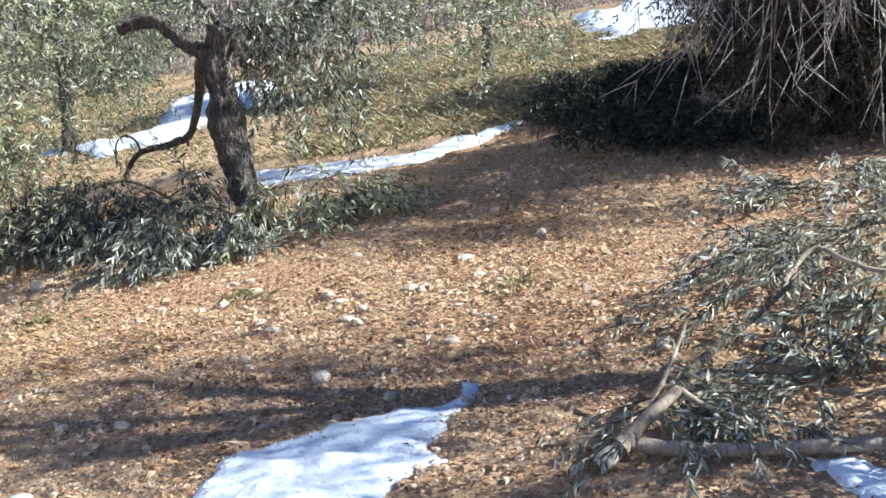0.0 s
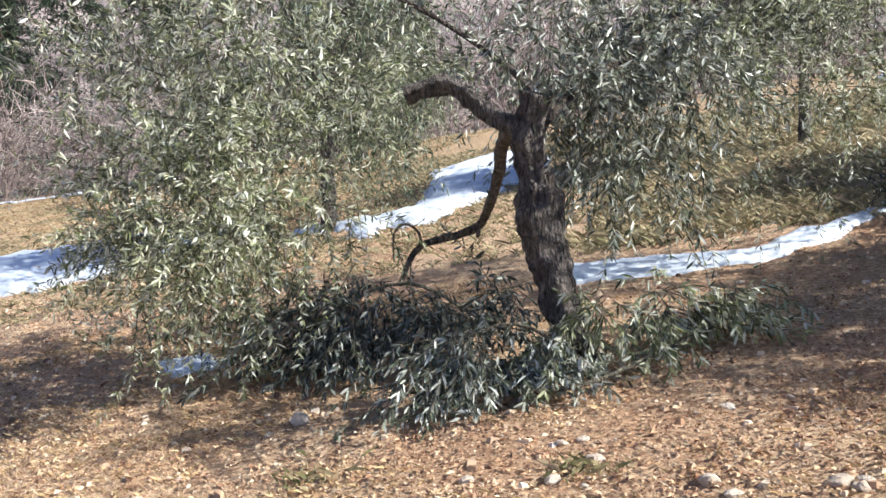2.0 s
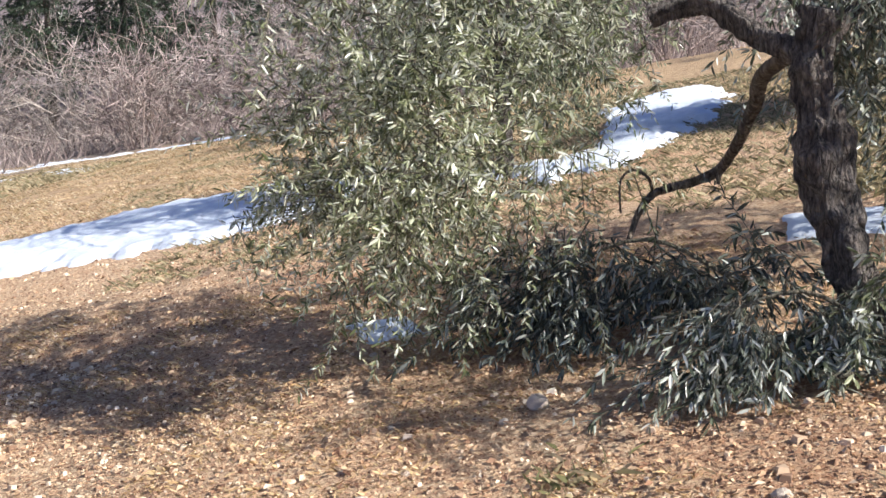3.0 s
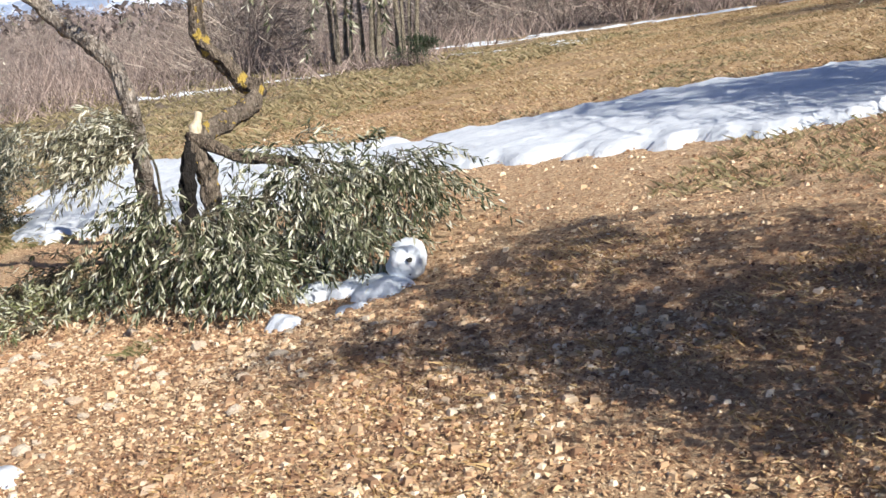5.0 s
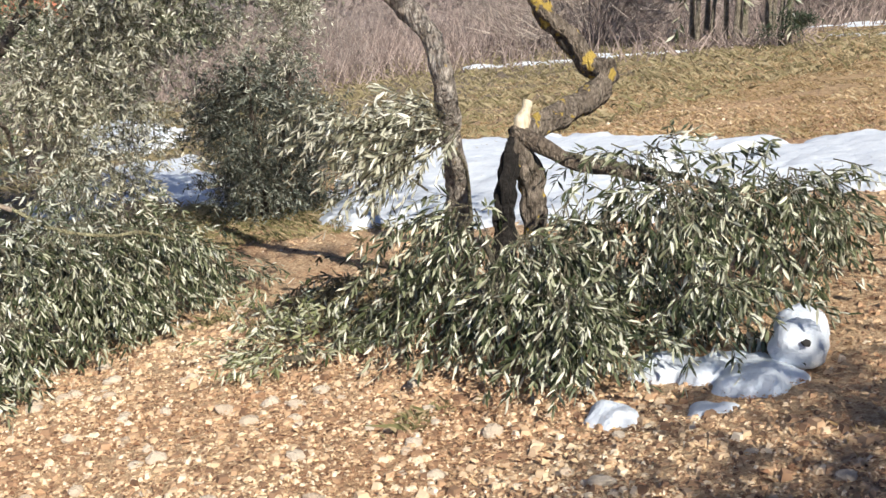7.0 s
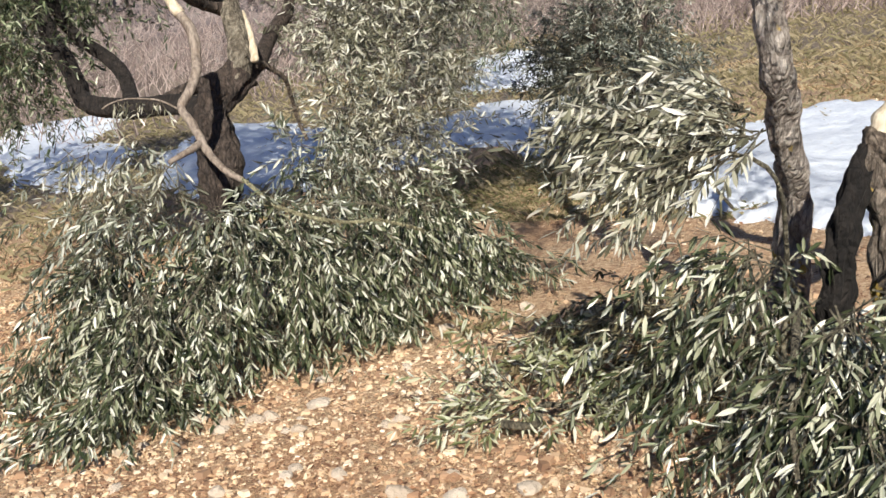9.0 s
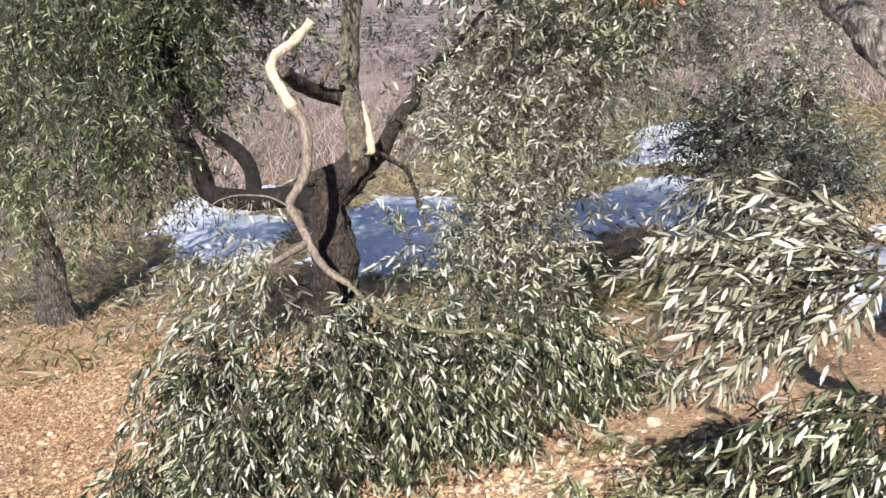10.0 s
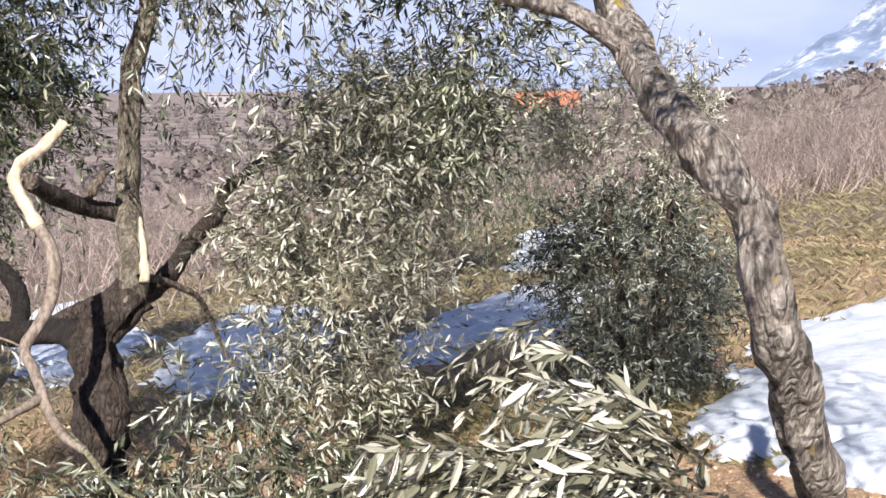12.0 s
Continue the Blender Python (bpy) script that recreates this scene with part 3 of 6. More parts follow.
snow_patch([(-15.0, 6.8), (-16.5, 7.1), (-18.2, 7.7), (-19.2, 8.8), (-18.4, 9.8), (-16.3, 9.2), (-14.2, 8.85), (-13.8, 8.4), (-14.9, 8.15), (-15.7, 8.05), (-15.4, 7.6)], 0.07, 0.3, 0.07, "shaded blue snow sheet behind the brush", 0.9)
snow_patch([(-20.6, 8.8), (-25.0, 9.8), (-25.4, 11.0), (-21.5, 10.6), (-19.6, 9.8)], 0.07, 0.3, 0.08, "sunlit snow patch below an olive", 0.9)
snow_patch([(-15.6, 5.4), (-15.2, 6.3), (-17.0, 6.8), (-20.5, 6.6), (-22.0, 5.4), (-19.5, 4.6), (-17.0, 4.8)], 0.07, 0.3, 0.07, "shaded snow sheet behind the olive trunk", 0.9)
snow_patch([(-17.4, 4.1), (-20.4, 4.5), (-22.5, 3.6), (-21.4, 2.3), (-19.0, 3.0)], 0.07, 0.3, 0.08, "snow patch under the old limbs", 0.9)
snow_patch([(-21.5, 2.0), (-21.0, 3.6), (-26.0, 3.6), (-26.0, 1.5)], 0.1, 0.5, 0.15, "far snow patch below the grove", 0.9)
snow_patch([(-3.52, 7.5), (-3.2, 7.55), (-3.0, 7.25), (-3.25, 7.2)], 0.04, 0.05, 0.03, "small shaded snow spot by the hanging leaves")
snow_patch([(2.0, 13.6), (3.2, 13.6), (4.6, 15.4), (4.6, 18.2), (2.2, 18.4), (1.9, 15.5)], 0.08, 0.3, 0.12, "snow patch high on the slope")


def snow_streaks(a, b, wide, n, seed):
    """Thin slivers of snow scattered along the line a-b."""
    r = random.Random(seed)
    dx, dy = b[0] - a[0], b[1] - a[1]
    far = math.hypot(dx, dy)
    dx, dy = dx / far, dy / far
    for i in range(n):
        t, off, half, w = far * (i + r.random()) / n, r.uniform(-wide, wide), r.uniform(0.35, 0.9), r.uniform(0.10, 0.2)
        x, y = a[0] + dx * t - dy * off, a[1] + dy * t + dx * off
        snow_patch([(x + dx * u * half - dy * v * w, y + dy * u * half + dx * v * w) for u, v in ((-1, 0), (-0.4, 0.9), (0.5, 0.7), (1, 0), (0.3, -0.9), (-0.6, -0.7))], 0.04, 0.12, 0.07, "thin melting streak of snow in the grass")


snow_streaks((-19.2, 22.9), (-15.0, 24.9), 0.7, 9, 1)
snow_streaks((-15.0, 24.9), (-10.5, 27.0), 0.9, 5, 4)
snow_streaks((-22.2, 16.4), (-20.2, 17.9), 0.3, 5, 2)
snow_streaks((-19.8, 18.3), (-18.6, 19.2), 0.2, 3, 3)
snow_streaks((-16.7, 20.75), (-14.0, 20.3), 0.35, 6, 7)
snow_streaks((-22.4, 16.6), (-20.0, 18.4), 0.45, 8, 6)


# ---- olive tree by the first brush heap ----
def olive_one():
    tree = empty("olive_tree", (-1.07, 6.6, float(height(-1.07, 6.6))))
    tagged(tree, "old olive tree with pruned limbs and drooping crown", "tree", "olive trees")
    limb("trunk", [(-1.07, 6.6, 0.78), (-1.093, 6.6, 0.9), (-1.121, 6.6, 1.035), (-1.15, 6.6, 1.155), (-1.175, 6.6, 1.275), (-1.211, 6.6, 1.409), (-1.238, 6.6, 1.568), (-1.25, 6.6, 1.7), (-1.256, 6.6, 1.832), (-1.238, 6.58, 1.962), (-1.22, 6.57, 2.04)], 0.088, 0.062, BARK, tree, 30, 0.5, 10, flare=0.35, cap=BARK_BLACK)
    limb("limb", [(-1.25, 6.61, 1.84), (-1.30, 6.64, 1.90), (-1.368, 6.68, 1.933), (-1.473, 6.74, 1.994), (-1.557, 6.8, 2.056), (-1.616, 6.82, 2.105), (-1.685, 6.84, 2.117), (-1.786, 6.84, 2.094), (-1.859, 6.84, 2.072)], 0.05, 0.034, BARK, tree, 18, 0.4, cap=BARK_DARK)
    drooping = limb("limb", [(-1.30, 6.64, 1.88), (-1.368, 6.75, 1.88), (-1.449, 7.05, 1.825), (-1.488, 7.2, 1.713), (-1.565, 7.4, 1.564), (-1.66, 7.6, 1.442), (-1.765, 7.58, 1.392), (-1.878, 7.5, 1.367), (-1.948, 7.45, 1.34), (-2.002, 7.4, 1.266), (-2.042, 7.35, 1.146)], 0.036, 0.013, BARK_MID, tree, 14)
    limb("broken_spur", [(-1.655, 7.59, 1.445), (-1.662, 7.58, 1.41), (-1.665, 7.57, 1.375)], 0.018, 0.008, BARK_MID, drooping, 8)
    limb("limb", [(-1.941, 7.45, 1.34), (-1.961, 7.45, 1.419), (-2.03, 7.45, 1.458), (-2.082, 7.42, 1.407), (-2.082, 7.4, 1.268)], 0.008, 0.005, BARK_MID, tree, 8)
    limb("limb", [(-1.25, 6.62, 1.9), (-1.33, 7.0, 2.12), (-1.6, 7.3, 2.35), (-2.0, 7.2, 2.6), (-2.6, 7.0, 2.8)], 0.018, 0.008, BARK_DARK, tree)
    limb("limb", [(-1.22, 6.62, 1.9), (-1.08, 7.0, 2.08), (-0.8, 7.4, 2.3), (-0.5, 7.8, 2.6), (0.0, 7.9, 2.8), (0.35, 7.0, 2.98), (0.7, 5.9, 3.02)], 0.03, 0.010, BARK_DARK, tree)
    s = Spray(11)
    s.blob((-2.7, 7.15, 2.65), (0.85, 0.6, 0.3), 50, (0, 0, 0.1), 0.7, 0.7, droop=(-0.1, 0.35), length=(0.3, 0.6), size=0.047, clump=22)
    s.blob((-2.75, 6.98, 2.3), (0.88, 0.72, 0.45), 270, (0, 0, 0.1), 0.6, 0.8, droop=(-0.1, 0.35), length=(0.25, 0.55), size=0.047, clump=22)
    s.blob((-2.70, 6.85, 1.66), (0.74, 0.68, 0.5), 370, (-0.2, 0, 0.0), 0.6, 0.8, droop=(-0.1, 0.4), length=(0.25, 0.5), size=0.047, clump=22)
    s.blob((-3.04, 6.82, 1.52), (0.44, 0.4, 0.35), 210, (-0.6, 0, 0.0), 0.5, 0.6, droop=(-0.1, 0.4), length=(0.25, 0.5), size=0.047, clump=22)
    s.curtain((-3.2, 6.9, 1.5), (-2.3, 6.7, 1.4), 0.25, 70, (0.35, 0.65), size=0.047)
    s.curtain((-2.9, 6.9, 1.25), (-2.4, 6.8, 1.15), 0.2, 40, (0.2, 0.4), size=0.047)
    s.above(0.03)
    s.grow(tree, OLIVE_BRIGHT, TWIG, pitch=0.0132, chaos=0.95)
    s = Spray(12)
    s.blob((-0.15, 8.0, 2.9), (1.0, 0.6, 0.4), 180, (0, 0, 0.1), 0.7, 0.7, droop=(-0.1, 0.35), length=(0.3, 0.6), size=0.048)
    s.blob((-0.15, 7.95, 2.4), (0.95, 0.6, 0.45), 290, (0, 0, 0.0), 0.6, 0.7, droop=(0, 0.4), length=(0.3, 0.6), size=0.048)
    s.blob((-0.1, 8.0, 1.95), (0.8, 0.45, 0.35), 120, (0, 0, -0.2), 0.5, 0.7, droop=(0, 0.5), length=(0.25, 0.5), size=0.048)
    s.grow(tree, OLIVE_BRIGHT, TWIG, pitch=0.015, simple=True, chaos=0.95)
    s = Spray(13)
    s.blob((-0.75, 7.2, 2.3), (0.35, 0.3, 0.3), 90, (0, 0, -0.5), 0.5, length=(0.3, 0.5), size=0.058)
    s.blob((-1.1, 7.3, 2.45), (0.55, 0.5, 0.35), 150, (0, 0, -0.5), 0.5, length=(0.3, 0.5), size=0.06)
    s.curtain((-1.05, 7.1, 2.2), (-0.65, 7.4, 2.0), 0.14, 60, (0.35, 0.75))
    # Three unseen high leaf masses, added for dappled shade on the soil.
    s.blob((0.9, 5.85, 3.05), (0.75, 0.42, 0.22), 150, (0, 0, 0), 0.6, 0.6, length=(0.3, 0.55), size=0.058)
    s.blob((-2.1, 6.35, 3.05), (0.7, 0.5, 0.25), 130, (0, 0, 0), 0.6, 0.6, length=(0.3, 0.55), size=0.058)
    s.blob((-1.9, 7.6, 3.1), (0.9, 0.7, 0.3), 150, (0, 0, 0), 0.6, 0.6, length=(0.3, 0.55), size=0.058)
    s.blob((-1.1, 6.75, 2.12), (0.3, 0.2, 0.16), 46, (0, -0.1, -0.3), 0.4, 0.5, length=(0.15, 0.35), size=0.058)
    s.curtain((-1.22, 6.85, 2.15), (-1.0, 6.9, 2.1), 0.06, 16, (0.25, 0.5))
    s.grow(tree, OLIVE_GREY, TWIG)


olive_one()


def fallen_branch(stem, r0, r1, heaps, seed, leaf=OLIVE, label="", size=0.064, wood=TWIG, group="cut branches on the ground", extra=()):
    """A cut branch on the ground: its stem and the leafy heaps that it carries."""
    base = empty("fallen_branch", stem[0])
    tagged(base, label, "branch", group)
    main = limb("stem", stem, r0, r1, wood, base, 10, 0.15, cap=FRESH_WOOD)
    for pts, ra, rb in extra:
        limb("side_branch", pts, ra, rb, wood, main, 8, 0.1)
    s = Spray(seed)
    for h in heaps:
        s.blob(*h[:3], **h[3])
    s.above(0.015)
    s.grow(base, leaf, TWIG, pitch=0.0165, chaos=0.66)
    return base


def heap(x, y, dz, rx, ry, rz, n, way=(0, 0, -0.35), size=0.058, **kw):
    opts = dict(way=way, out=0.7, spread=0.4, length=(0.25, 0.55), droop=(0.25, 0.75), size=size, shell=0.3)
    opts.update(kw)
    return ((x, y, float(height(x, y)) + dz), (rx, ry, rz), int(n * 0.74), opts)


HANG = dict(out=0.45, spread=0.5, length=(0.16, 0.52), droop=(0.2, 0.9))
# brush under the first olive
fallen_branch([(-1.0, 6.3, 0.9), (-1.3, 6.3, 1.08), (-1.6, 6.2, 0.98), (-1.75, 6.1, 0.85)], 0.009, 0.004,
              [heap(-1.35, 6.22, 0.20, 0.30, 0.18, 0.12, 130, (-0.1, -0.2, -0.8), **HANG), heap(-1.45, 6.12, 0.12, 0.22, 0.12, 0.06, 45, (-0.1, -0.3, -0.6), **HANG)], 21, OLIVE_GREY, label="cut leafy olive branch heaped under the trunk")
fallen_branch([(-1.25, 6.05, 0.84), (-1.0, 6.1, 0.87), (-0.75, 6.3, 0.95), (-0.5, 6.6, 1.02)], 0.012, 0.006,
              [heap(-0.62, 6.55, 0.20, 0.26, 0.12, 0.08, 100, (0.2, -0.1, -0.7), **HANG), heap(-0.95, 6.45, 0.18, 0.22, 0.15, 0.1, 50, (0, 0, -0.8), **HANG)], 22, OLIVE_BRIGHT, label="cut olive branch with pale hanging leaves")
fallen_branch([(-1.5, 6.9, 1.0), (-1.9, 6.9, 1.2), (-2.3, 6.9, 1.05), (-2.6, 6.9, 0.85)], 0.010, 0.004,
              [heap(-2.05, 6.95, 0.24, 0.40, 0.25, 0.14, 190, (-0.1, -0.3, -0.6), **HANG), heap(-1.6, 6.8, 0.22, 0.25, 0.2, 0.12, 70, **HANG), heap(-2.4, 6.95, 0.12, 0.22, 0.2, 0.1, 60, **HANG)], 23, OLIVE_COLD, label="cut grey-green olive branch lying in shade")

# brush round the broken olive
fallen_branch([(-7.9, 7.65, 0.95), (-7.7, 7.88, 0.9), (-7.4, 8.1, 0.85), (-7.1, 8.3, 0.7)], 0.02, 0.008,
              [heap(-7.3, 7.7, 0.46, 0.42, 0.34, 0.16, 290, (0.1, -0.1, -0.7), **HANG), heap(-7.25, 8.3, 0.38, 0.32, 0.38, 0.18, 220, (0.25, 0.1, -0.6), **HANG), heap(-7.0, 7.6, 0.22, 0.2, 0.2, 0.1, 70, (0.2, -0.1, -0.7), **HANG)], 31, label="broken leafy olive limb lying over snow")
fallen_branch([(-7.9, 7.3, 0.6), (-7.6, 7.15, 0.6), (-7.4, 7.05, 0.5), (-7.25, 7.0, 0.4)], 0.014, 0.006,
              [heap(-7.6, 7.2, 0.46, 0.34, 0.22, 0.14, 210, (0, -0.1, -0.7), **HANG), heap(-7.32, 7.15, 0.28, 0.22, 0.14, 0.12, 100, (0.1, -0.1, -0.7), **HANG), heap(-7.9, 7.25, 0.3, 0.22, 0.22, 0.15, 70, **HANG)], 32, label="broken olive limb heaped before the trunk")
fallen_branch([(-8.1, 7.3, 0.4), (-8.4, 7.2, 0.38), (-8.7, 7.1, 0.25)], 0.012, 0.005,
              [heap(-8.3, 7.33, 0.12, 0.26, 0.15, 0.07, 70, (-0.3, -0.2, -0.4), **HANG), heap(-8.75, 7.2, 0.14, 0.28, 0.2, 0.08, 95, (-0.3, -0.2, -0.4), **HANG), heap(-9.1, 7.2, 0.08, 0.2, 0.2, 0.05, 40, (-0.3, -0.2, -0.3), **HANG)], 33, OLIVE_BROWN, label="low browned olive spray on the soil")
fallen_branch([(-8.30, 6.56, 0.09), (-8.26, 6.66, 0.10), (-8.4, 6.72, 0.10), (-8.34, 6.85, 0.10)], 0.014, 0.008,
              [heap(-8.45, 6.72, 0.05, 0.34, 0.24, 0.035, 120, (-0.2, 0, 0.0), size=0.055, length=(0.2, 0.4), droop=(0.0, 0.2))], 34, OLIVE_BRIGHT, label="small trampled olive sprig on the soil")
fallen_branch([(-8.05, 7.36, 0.35), (-8.02, 7.32, 0.72), (-7.9, 7.18, 0.98), (-7.86, 6.88, 1.06)], 0.010, 0.005,
              [heap(-7.8, 7.0, 0.93, 0.12, 0.18, 0.11, 85, (-0.4, -0.9, -0.05), size=0.055, out=0.3, spread=0.35, length=(0.2, 0.38), droop=(0.15, 0.4)),
               heap(-7.98, 6.95, 0.91, 0.15, 0.2, 0.1, 100, (-0.4, -0.9, 0.0), size=0.055, out=0.3, spread=0.35, length=(0.2, 0.38), droop=(0.15, 0.4)),
               heap(-8.85, 7.08, 1.06, 0.08, 0.12, 0.05, 14, (-0.2, -1.0, -0.1), size=0.055, out=0.2, spread=0.25, length=(0.2, 0.3), droop=(0.3, 0.7))], 35, OLIVE_PALE, label="pale leaning olive spray by the trunk", wood=TWIG,
              extra=[([(-8.35, 7.3, 0.75), (-8.6, 7.26, 0.84), (-8.75, 7.17, 0.92), (-8.82, 7.12, 1.0), (-8.88, 7.05, 1.1)], 0.006, 0.003)])


# brush before the many-limbed olive
fallen_branch([(-10.3, 5.8, 0.1), (-10.0, 5.75, 0.35), (-9.7, 5.7, 0.3), (-9.4, 5.5, 0.1)], 0.012, 0.005,
              [heap(-9.9, 5.85, 0.55, 0.36, 0.4, 0.15, 330, (0.15, -0.05, -0.7), **HANG), heap(-9.5, 5.5, 0.38, 0.25, 0.26, 0.15, 150, (0.15, -0.15, -0.7), **HANG), heap(-9.3, 5.36, 0.26, 0.18, 0.16, 0.12, 80, (0.1, -0.2, -0.7), **HANG), heap(-9.2, 5.24, 0.12, 0.14, 0.12, 0.06, 35, (0.1, -0.2, -0.5), **HANG)], 41, label="heaped leafy olive branch cut from the crown", wood=TWIG)
fallen_branch([(-10.4, 6.0, 0.1), (-10.2, 6.3, 0.35), (-10.2, 6.7, 0.2)], 0.012, 0.005,
              [heap(-10.15, 6.35, 0.52, 0.36, 0.38, 0.15, 310, (0.2, 0.1, -0.7), **HANG), heap(-9.95, 6.35, 0.3, 0.22, 0.2, 0.14, 80, (0.25, 0.1, -0.7), **HANG), heap(-10.45, 6.85, 0.28, 0.28, 0.24, 0.14, 110, (0.2, 0.25, -0.6), **HANG)], 42, label="leafy olive branch heaped on the soil", wood=TWIG)
fallen_branch([(-10.2, 5.3, 0.1), (-10.0, 5.0, 0.2), (-9.9, 4.8, 0.0)], 0.012, 0.005,
              [heap(-9.95, 5.25, 0.46, 0.30, 0.22, 0.13, 170, (0.1, -0.3, -0.7), **HANG), heap(-9.6, 5.25, 0.3, 0.2, 0.2, 0.1, 60, (0.1, -0.2, -0.7), **HANG), heap(-9.85, 4.86, 0.22, 0.14, 0.12, 0.08, 40, (0.1, -0.4, -0.5), **HANG), heap(-10.3, 5.35, 0.34, 0.2, 0.26, 0.1, 130, (0.1, -0.1, -0.6), **HANG)], 43, label="drooping leafy olive branch on the ground", wood=TWIG)
fallen_branch([(-9.9, 5.7, 0.6), (-9.75, 5.8, 0.565), (-9.6, 5.905, 0.505), (-9.5, 6.04, 0.475), (-9.45, 6.19, 0.46), (-9.45, 6.31, 0.465), (-9.5, 6.5, 0.4)], 0.010, 0.007,
              [heap(-9.75, 5.6, 0.72, 0.12, 0.45, 0.06, 30, (0.1, 0, -0.5), **HANG), heap(-10.0, 5.3, 0.72, 0.15, 0.2, 0.08, 14, (0, -0.3, -0.3), **HANG), heap(-10.35, 6.15, 0.8, 0.12, 0.2, 0.12, 16, (0, 0, -0.7), **HANG)], 44, OLIVE_GREY, label="arching olive shoot over the brush", wood=BARK_GREEN)


# ---- broken olive ----
def olive_two():
    tree = empty("olive_tree", (-8.3, 7.6, float(height(-8.3, 7.6))))
    tagged(tree, "broken two-stemmed olive with yellow lichen", "tree", "olive trees")
    limb("trunk", [(-8.84, 7.78, 0.12), (-8.79, 7.75, 0.45), (-8.74, 7.71, 0.68), (-8.61, 7.6, 0.88), (-8.55, 7.54, 1.03), (-8.44, 7.45, 1.185), (-8.45, 7.417, 1.319), (-8.5, 7.41, 1.41), (-8.55, 7.34, 1.53), (-8.70, 7.31, 1.617), (-8.84, 7.305, 1.68), (-9.05, 7.29, 1.80), (-9.2, 7.26, 2.0), (-9.3, 7.2, 2.4)], 0.058, 0.040, BARK_PALE, tree, 28, 0.26, 10, flare=0.3)
    limb("limb", [(-8.98, 7.295, 1.76), (-9.05, 7.15, 1.86), (-9.15, 6.95, 1.93), (-9.25, 6.75, 2.05)], 0.03, 0.018, BARK_PALE, tree)
    second = limb("trunk", [(-7.92, 7.66, 0.16), (-7.94, 7.64, 0.45), (-7.97, 7.608, 0.729), (-7.98, 7.59, 0.837), (-8.0, 7.578, 0.94), (-8.02, 7.58, 1.03)], 0.046, 0.052, BARK_LICHEN, tree, 20, 0.45, 8, flare=0.4)
    limb("trunk", [(-7.96, 7.46, 0.14), (-7.97, 7.465, 0.45), (-7.97, 7.462, 0.69), (-7.98, 7.47, 0.82), (-8.0, 7.505, 0.91), (-8.02, 7.55, 0.99)], 0.047, 0.042, BARK_DEEP_BLACK, tree, 20, 0.45, 8, label="black half of the split stem")
    limb("broken_stub", [(-8.015, 7.565, 0.97), (-8.02, 7.57, 1.02), (-8.025, 7.575, 1.055)], 0.05, 0.04, BARK_MID, second, 14, 0.35)
    limb("torn_wood", [(-8.0, 7.555, 1.03), (-8.005, 7.565, 1.07), (-8.01, 7.582, 1.11), (-8.015, 7.61, 1.165)], 0.033, 0.018, FRESH_WOOD, second, 10, 0.55, label="pale freshly broken wood")
    limb("limb", [(-8.03, 7.586, 1.01), (-8.05, 7.717, 1.06), (-8.08, 7.876, 1.103), (-8.1, 8.015, 1.15), (-8.12, 8.11, 1.215), (-8.16, 8.13, 1.27), (-8.19, 8.085, 1.30), (-8.22, 8.038, 1.345), (-8.26, 7.987, 1.433), (-8.3, 7.904, 1.516), (-8.33, 7.885, 1.612), (-8.3, 7.86, 1.8), (-8.2, 7.95, 2.3)], 0.06, 0.042, BARK_LICHEN, tree, 18, 0.35, label="limb with yellow lichen")
    limb("knuckle", [(-8.12, 8.09, 1.2), (-8.14, 8.145, 1.26), (-8.16, 8.165, 1.315)], 0.045, 0.03, BARK_LICHEN, tree, 12, 0.4)
    limb("limb", [(-8.0, 7.548, 1.022), (-7.92, 7.602, 0.986), (-7.84, 7.656, 0.938), (-7.78, 7.707, 0.907), (-7.66, 7.809, 0.886), (-7.5, 7.922, 0.858)], 0.04, 0.017, BARK_MID, tree, 14)
    s = Spray(51)
    # Crown mass out of view, added to shade the snow behind.
    s.blob((-8.2, 7.3, 2.9), (1.3, 1.1, 0.4), 300, (0, 0, -0.5), 0.5, length=(0.3, 0.5), size=0.06)
    s.blob((-7.7, 7.85, 1.0), (0.2, 0.2, 0.12), 26, (0.2, 0, -0.4), 0.5, 0.5, length=(0.2, 0.4), size=0.058)
    s.curtain((-7.9, 8.1, 2.15), (-7.3, 8.5, 2.2), 0.2, 40, (0.25, 0.45))
    s.grow(tree, OLIVE, TWIG, simple=True, rings=3)


olive_two()


